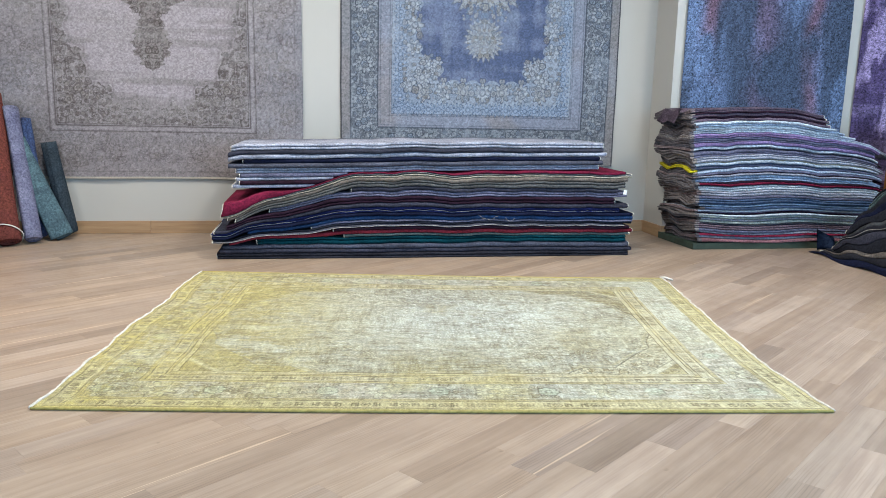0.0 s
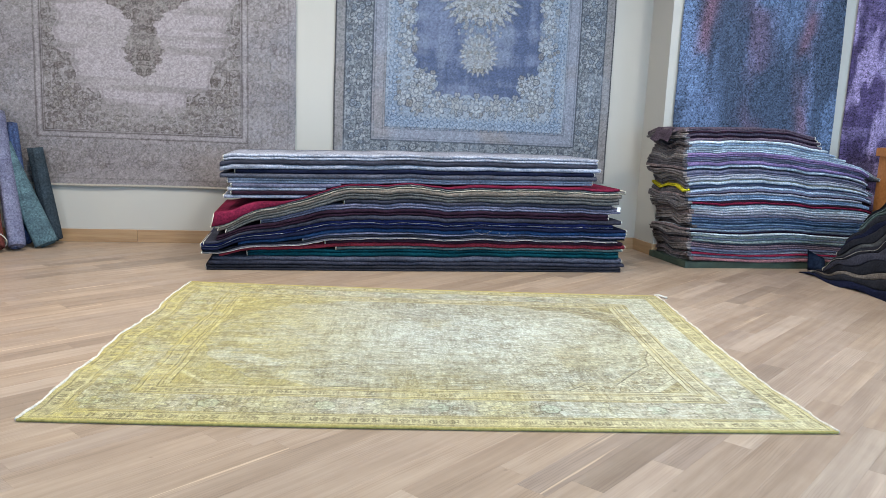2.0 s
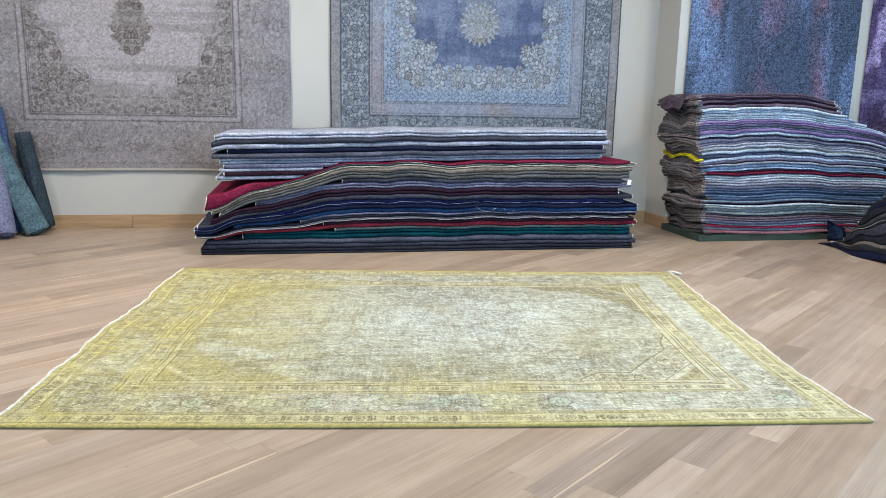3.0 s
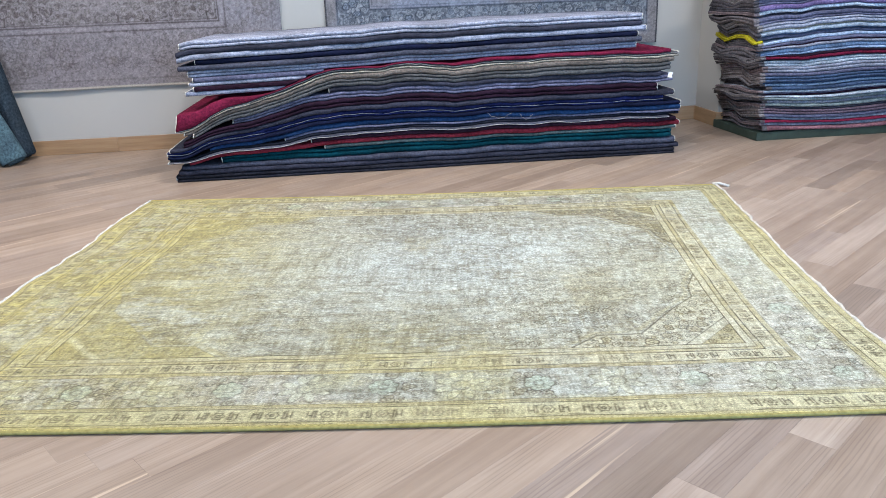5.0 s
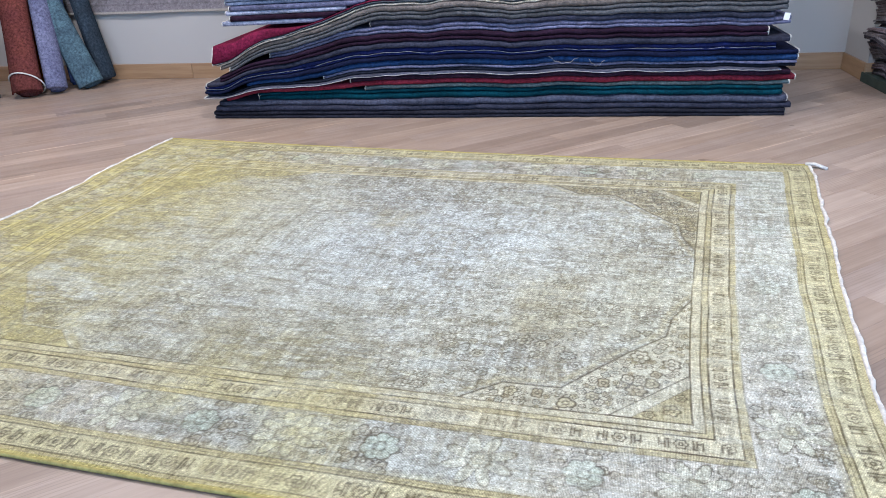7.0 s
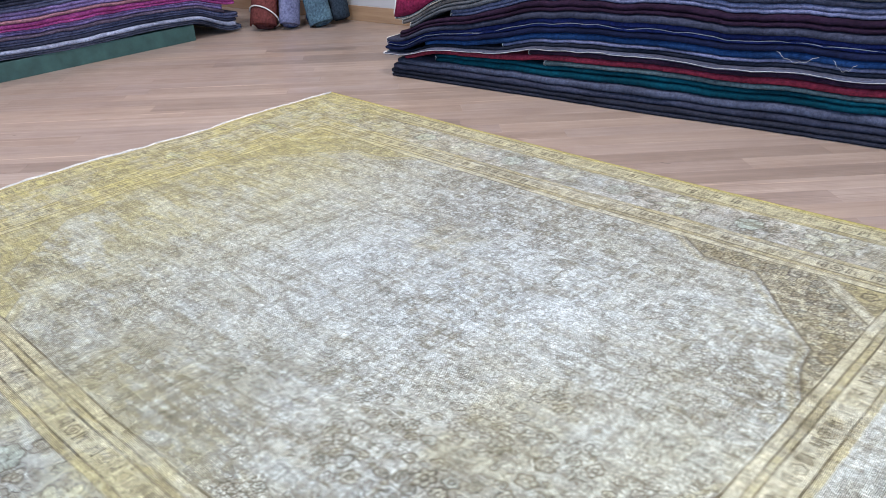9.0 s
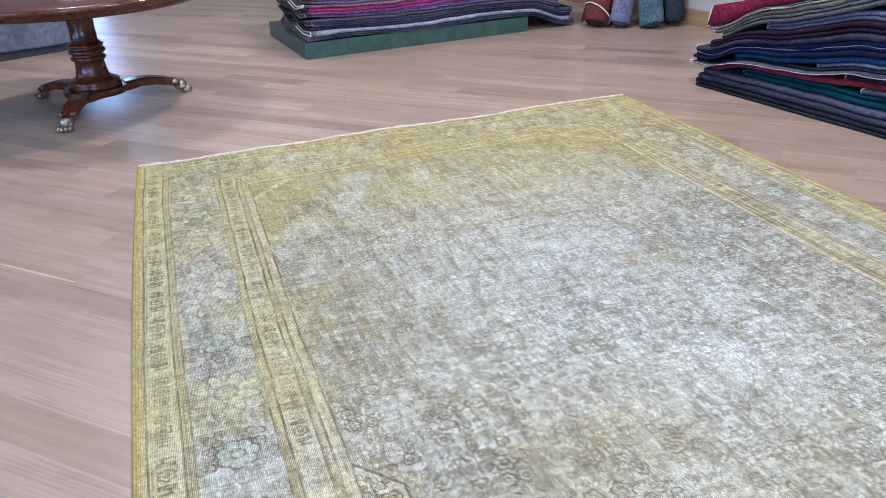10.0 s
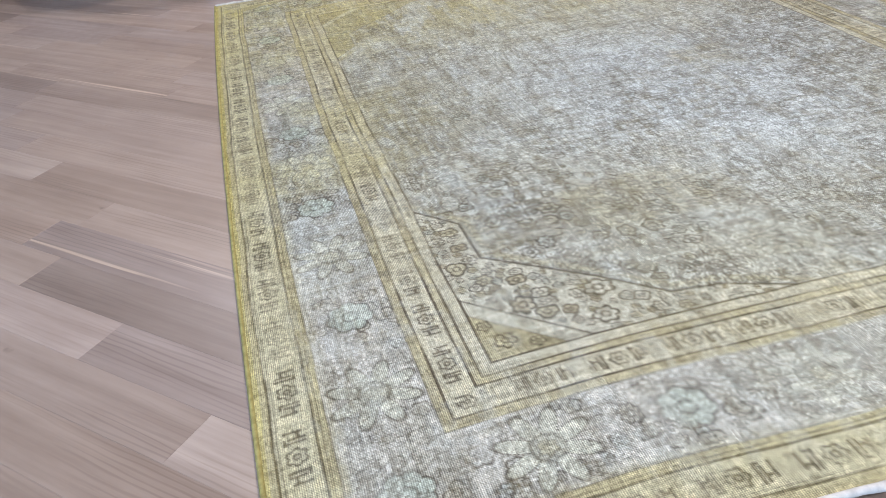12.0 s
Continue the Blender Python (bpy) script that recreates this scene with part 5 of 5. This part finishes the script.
def blue_colour(X, Y, W=2.43):
    x, d = X - W / 2, np.minimum(np.minimum(X, W - X), Y)
    mx = np.abs(x)
    dk, lt, nav, sk = (0.045, 0.055, 0.080), (0.47, 0.49, 0.52), (0.105, 0.135, 0.235), (0.25, 0.33, 0.47)
    C = ground(X, (0.27, 0.265, 0.28))
    C = blend(C, (0.30, 0.27, 0.265), 0.6 * sstep(0.45, 0.65, fbm(X * 1.3, Y * 1.3, 3, 3)))
    # main border: a dark ground packed with pale leaves and palmettes
    band = (d > 0.085) & (d < 0.315)
    C = np.where(band[..., None], ground(X, (0.15, 0.165, 0.195)), C)
    along = np.where(Y < np.minimum(X, W - X), mx, Y)
    C = blend(C, (0.36, 0.385, 0.42), 0.8 * band * curls(along, d * 1.2, 17, 5, 0.13))
    in_band = lambda px, py, r: 0.09 + r < min(px, W - px, py) < 0.312 - r and py < 1.6
    fills = [(0.40, 0.42, 0.45), (0.34, 0.36, 0.39), (0.27, 0.31, 0.38)]
    for k in range(14):
        c0 = 0.12 + 0.24 * k
        for px, py in ((W / 2 + c0 - 0.12, 0.20), (W / 2 - c0 + 0.12, 0.20), (0.20, c0), (W - 0.20, c0)):
            if 0.09 < px < W - 0.09 and py < 1.6:
                stamp(C, X, Y, px, py, 0.085, fills[0], dk, 10, 0.3, 0.07, 0.8, 0.85, None, 1.0, 0.55)
                stamp(C, X, Y, px, py, 0.035, fills[2], dk, 6, 0.0, 0.14, 0.8, 0.8)
    scatter(C, X, Y, in_band, 9000, 0.012, 0.036, fills, dk, 16, 0.75, 0.85, None, 0.17, W / 2, 0.95)
    # plain pale guard
    gb_ = (d >= 0.315) & (d < 0.43)
    C = np.where(gb_[..., None], ground(X, (0.30, 0.315, 0.385)), C)
    C = blend(C, (0.32, 0.28, 0.27), 0.6 * gb_ * sstep(0.5, 0.65, fbm(X * 1.5, Y * 1.5, 33, 3)))
    # the pale ground inside, with fans of blue leaves along its edge
    inn = d >= 0.43
    C = np.where(inn[..., None], ground(X, (0.285, 0.335, 0.42)), C)
    C = blend(C, (0.40, 0.44, 0.50), 0.6 * inn * sstep(0.45, 0.6, fbm(X * 3, Y * 3, 35, 3)))
    for k in range(24):
        for px, py in ((0.043 + 0.086 * k, 0.475), (0.72, 0.50 + 0.086 * k)):
            if px < 0.76 and py < 1.6:
                for sg in (-1, 1):
                    stamp(C, X, Y, W / 2 + sg * px, py, 0.060, (0.31, 0.38, 0.50), (0.07, 0.11, 0.19), 9, 0.35, 0.08, 0.8, 0.95, None, 1.0, 0.70)
    # dark blue ground of the middle
    fx = 0.375 + 0.185 * sstep(0.86, 0.96, Y) + 0.03 * np.cos(Y * 35)
    base_y = 0.66 + 0.07 * np.abs(np.sin(mx * math.pi / 0.172)) ** 0.7
    mid = inn & (mx < fx) & (Y > base_y)
    C = np.where(mid[..., None], blend(ground(X, nav), (0.20, 0.235, 0.35), 0.85 * sstep(0.44, 0.66, 0.6 * fbm(X * 1.6, Y * 9, 15, 4) + 0.4 * fbm(X * 9, Y * 2, 39, 3))), C)
    # garlands of pale flowers round it
    in_garland = lambda px, py, r: min(px, W - px, py) > 0.46 + r and py < 1.6 and (
        (abs(px - W / 2) < 0.72 - r and 0.52 + r < py < 0.70) or (0.55 < abs(px - W / 2) < 0.735 - r and py > 0.55) or (0.37 < abs(px - W / 2) < 0.72 - r and 0.6 < py < 0.93))
    pale = [(0.47, 0.49, 0.52), (0.42, 0.42, 0.42), (0.36, 0.41, 0.48)]
    for k in range(-3, 4):
        stamp(C, X, Y, W / 2 + 0.172 * k, 0.625, 0.080, pale[k % 2], (0.075, 0.09, 0.13), 8, 0.0, 0.08, 0.8, 0.85, None, 1.15, 0.45)
        stamp(C, X, Y, W / 2 + 0.172 * k, 0.715, 0.030, pale[1], (0.075, 0.09, 0.13), 3, 1.57, 0.12, 0.7, 0.8, None, 1.5, 0.5)
    for sg in (-1, 1):
        for px, py, r in ((0.44, 0.80, 0.085), (0.40, 0.87, 0.05), (0.50, 0.88, 0.06), (0.53, 0.74, 0.08), (0.61, 0.99, 0.075), (0.60, 1.17, 0.085), (0.62, 1.34, 0.075), (0.59, 1.50, 0.08), (0.64, 0.68, 0.07)):
            stamp(C, X, Y, W / 2 + sg * px, py, r, pale[0], (0.075, 0.09, 0.13), 7, px * 9 * sg, 0.08, 0.8, 0.85, None, 1.0, 0.5)
    scatter(C, X, Y, in_garland, 9000, 0.012, 0.040, pale + [(0.33, 0.30, 0.27)], (0.075, 0.09, 0.13), 15, 0.7, 0.85, None, 0.16, W / 2, 0.92)
    # medallion: a pale spiked flower hanging from a larger one
    for cy, r, p, sq in ((1.07, 0.185, 22, 1.08), (1.60, 0.40, 30, 0.95)):
        stamp(C, X, Y, W / 2, cy, r, (0.43, 0.445, 0.47), (0.09, 0.10, 0.13), p, math.pi / 2, 0.05, 0.9, 0.5, None, sq, 0.42)
        inside = lambda px, py, q: math.hypot(px - W / 2, (py - cy) / sq) + q < r * 0.86
        scatter(C, X, Y, inside, 2500, 0.010, 0.030, [(0.47, 0.48, 0.50), (0.38, 0.35, 0.32), (0.34, 0.39, 0.47)], (0.11, 0.105, 0.10), 27, 0.75, 0.8, None, 0.17, W / 2, 0.9, (W / 2 - r, W / 2 + r, cy - r, cy + r))
    hang = lambda px, py, q: abs(px - W / 2) + q < 0.20 and 1.22 < py < 1.36
    scatter(C, X, Y, hang, 900, 0.012, 0.035, [sk, (0.44, 0.43, 0.41)], (0.08, 0.10, 0.16), 28, 0.8, 0.8, None, 0.16, W / 2, 0.9, (W / 2 - 0.22, W / 2 + 0.22, 1.2, 1.4))
    for at, w, k in ((0.085, 0.012, 0.8), (0.315, 0.012, 0.75), (0.335, 0.006, 0.45), (0.415, 0.008, 0.45), (0.43, 0.006, 0.55)):
        C = blend(C, dk, k * line(d, at, w))
    C = blend(C, (0.38, 0.42, 0.50), 0.32 * sstep(0.5, 0.72, 0.5 * fbm(X * 1.4, Y * 11, 27, 4) + 0.5 * fbm(X * 12, Y * 1.6, 37, 4)))
    C = blend(C, (0.05, 0.05, 0.06), 0.8 * (np.minimum(X, W - X) < 0.012))
    return C * (0.40 + 0.56 * fbm(X * 95, Y * 95, 29, 2)[..., None])


def indigo_colour(X, Y, W=1.45):
    C = ground(X, (0.075, 0.105, 0.175))
    C = blend(C, (0.03, 0.04, 0.065), 0.8 * sstep(0.42, 0.62, fbm(X * 4, Y * 1.6, 3, 4)))
    C = blend(C, (0.12, 0.17, 0.29), 0.5 * sstep(0.46, 0.72, fbm(X * 5, Y * 0.9, 5, 4)))
    for cx in (0.24, 1.22):
        C = blend(C, (0.20, 0.08, 0.10), 0.42 * np.exp(-((X - cx - 0.04 * np.sin(Y * 4)) / 0.07) ** 2) * sstep(0.3, 0.6, fbm(X * 5, Y * 3, 7, 3)))
    C = blend(C, (0.13, 0.075, 0.12), 0.4 * np.exp(-((X - 0.72) / 0.14) ** 2) * sstep(0.4, 0.6, fbm(X * 4, Y * 2, 9, 3)))
    return C * (0.40 + 1.65 * fbm(X * 75, Y * 75, 13, 2)[..., None])


def violet_colour(X, Y):
    C = ground(X, (0.05, 0.035, 0.085))
    C = blend(C, (0.20, 0.16, 0.28), 0.85 * sstep(0.45, 0.7, fbm(X * 1.6, Y * 8, 3, 4)))
    C = blend(C, (0.03, 0.02, 0.05), 0.7 * sstep(0.45, 0.65, fbm(X * 6, Y * 1.5, 5, 3)))
    C = blend(C, (0.33, 0.26, 0.42), 0.5 * sstep(0.55, 0.72, fbm(X * 9, Y * 4, 7, 3)))
    return C * (0.6 + 1.8 * fbm(X * 70, Y * 70, 9, 2)[..., None])


def denim_colour(X, Y):
    C = ground(X, (0.15, 0.17, 0.22))
    C = blend(C, (0.09, 0.10, 0.14), 0.7 * sstep(0.42, 0.62, fbm(X * 6, Y * 2, 3, 4)))
    C = blend(C, (0.24, 0.26, 0.30), 0.6 * sstep(0.52, 0.7, fbm(X * 9, Y * 2, 5, 4)))
    return C * (0.6 + 0.8 * fbm(X * 60, Y * 60, 9, 2)[..., None])


hung("wall_rug", BACK @ pose(-3.43, 0, 0.455), 2.37, 2.55, 0.0048, lambda X, Y: grey_colour(X, Y, 2.37), "large beige-grey medallion rug hanging on the back wall")
hung("wall_rug", BACK @ pose(-0.745, 0, 0.60), 2.45, 2.45, 0.0046, lambda X, Y: blue_colour(X, Y, 2.45), "large blue and grey medallion rug hanging on the wall")
hung("wall_rug", BACK @ pose(2.14, -0.38, 0.55), 1.55, 2.4, 0.010, indigo_colour, "worn indigo rug with reddish stripes hanging on the wall", folds=0.012, weave=(95, 95), amount=0.43, second=0.10)
hung("wall_rug", BACK @ pose(3.80, -0.38, 0.45), 1.5, 2.5, 0.012, violet_colour, "worn violet rug hanging on the wall", folds=0.012, weave=(80, 95), amount=0.40, second=0.15)
hung("wall_rug", PM @ pose(-1.1, -0.01, 0.055), 2.1, 2.2, 0.014, denim_colour, "grey-blue worn rug hanging down to the floor", folds=0.006)


# ---- the oak floor: boards laid at 45 degrees ----
bm = bmesh.new()
box(bm, -8.7, 6.7, -3.2, 7.9, -0.2, -0.018)
floor = tagged(finish("floor", bm, plain("dark_subfloor", (0.06, 0.045, 0.035), 0.9)), "pale oak plank floor laid diagonally", "floor", kind="structure")
BW, PH = 0.106, -0.011
DIR = Vector((math.cos(radians(45.5)), math.sin(radians(45.5)), 0))
NRM = Vector((DIR.y, -DIR.x, 0))
rng = random.Random(12)


def board_bm(bm, length, m=None, w=BW):
    """A board along x with eased upper edges."""
    a, b, e = length / 2 - 0.00005, w / 2 - 0.00005, 0.0003
    lo = [bm.verts.new(Vector(p) if m is None else m @ Vector(p)) for p in ((-a, -b, -0.016), (a, -b, -0.016), (a, b, -0.016), (-a, b, -0.016))]
    mi = [bm.verts.new(Vector(p) if m is None else m @ Vector(p)) for p in ((-a, -b, -e), (a, -b, -e), (a, b, -e), (-a, b, -e))]
    hi = [bm.verts.new(Vector(p) if m is None else m @ Vector(p)) for p in ((-a + e, -b + e, 0), (a - e, -b + e, 0), (a - e, b - e, 0), (-a + e, b - e, 0))]
    for p, q in ((lo, mi), (mi, hi)):
        for k in range(4):
            bm.faces.new((p[k], p[(k + 1) % 4], q[(k + 1) % 4], q[k]))
    bm.faces.new(hi)


LENGTHS = (0.55, 0.8, 1.05, 1.35, 1.7)
SHARED = {}
for ln in LENGTHS:
    tmp = bmesh.new()
    board_bm(tmp, ln)
    me = bpy.data.meshes.new("plank")
    tmp.to_mesh(me)
    tmp.free()
    me.materials.append(OAK)
    SHARED[ln] = me
rest, near = bmesh.new(), []
TURNED = pose(0, 0, 0, 0, 0, 45.5)
UNTURN = TURNED.inverted()
# boards that stand out by their tone: row, start, end, colour
KNOWN = {
    -11: [(1.15, 2.20, (1.20, 1.20, 1.22)), (2.20, 3.25, (0.88, 0.87, 0.89))],
    -15: [(0.125, 1.475, (1.16, 1.15, 1.12)), (1.475, 2.275, (0.88, 0.83, 0.77))],
    -13: [(0.692, 1.742, (0.98, 0.93, 0.87)), (1.742, 3.092, (0.87, 0.86, 0.88))],
    -6: [(1.30, 2.65, (1.24, 1.25, 1.28)), (2.65, 3.45, (0.9, 0.9, 0.9))],
    -7: [(0.91, 2.26, (0.88, 0.88, 0.88)), (2.26, 3.06, (1.06, 1.08, 1.10))],
}
for row in range(-100, 130):
    n = PH + row * BW
    s = -12 + rng.uniform(0, 1.5)
    known = list(KNOWN.get(row, ()))
    if known:
        s = known[0][0] - 1.05 * 13
    while s < 12:
        ln, tint = rng.choice(LENGTHS), (1, 1, 1)
        if known and s < known[0][0] - 0.01:
            ln = 1.05
        elif known and abs(s - known[0][0]) < 0.01:
            a, b, tint = known.pop(0)
            ln = min(LENGTHS, key=lambda k: abs(k - (b - a)))
        c = NRM * n + DIR * (s + ln / 2)
        s += ln
        if not (-8.6 < c.x < 6.6 and -3.1 < c.y < 7.5):
            continue
        m = Matrix.Translation((c.x, c.y, 0)) @ pose(0, 0, 0, 0, 0, 45.5)
        if -3.0 < c.x < 2.4 and 1.1 < c.y < 6.6:
            near.append((ln, m, tint))
        else:
            board_bm(rest, ln, UNTURN @ m)
near.sort(key=lambda k: (k[1].translation - Vector((0.0, 3.3, 0))).length)
for ln, m, tint in near[:300]:
    ob = new("plank", SHARED[ln])
    ob.color = (*tint, 1 if tint == (1, 1, 1) else 0)
    ob.parent = floor
    ob.matrix_local = m
for ln, m, tint in near[300:]:
    board_bm(rest, ln, UNTURN @ m)
ob = finish("planks_far", rest, OAK, floor)
ob.matrix_local = TURNED
tagged(ob, kind="stuff")
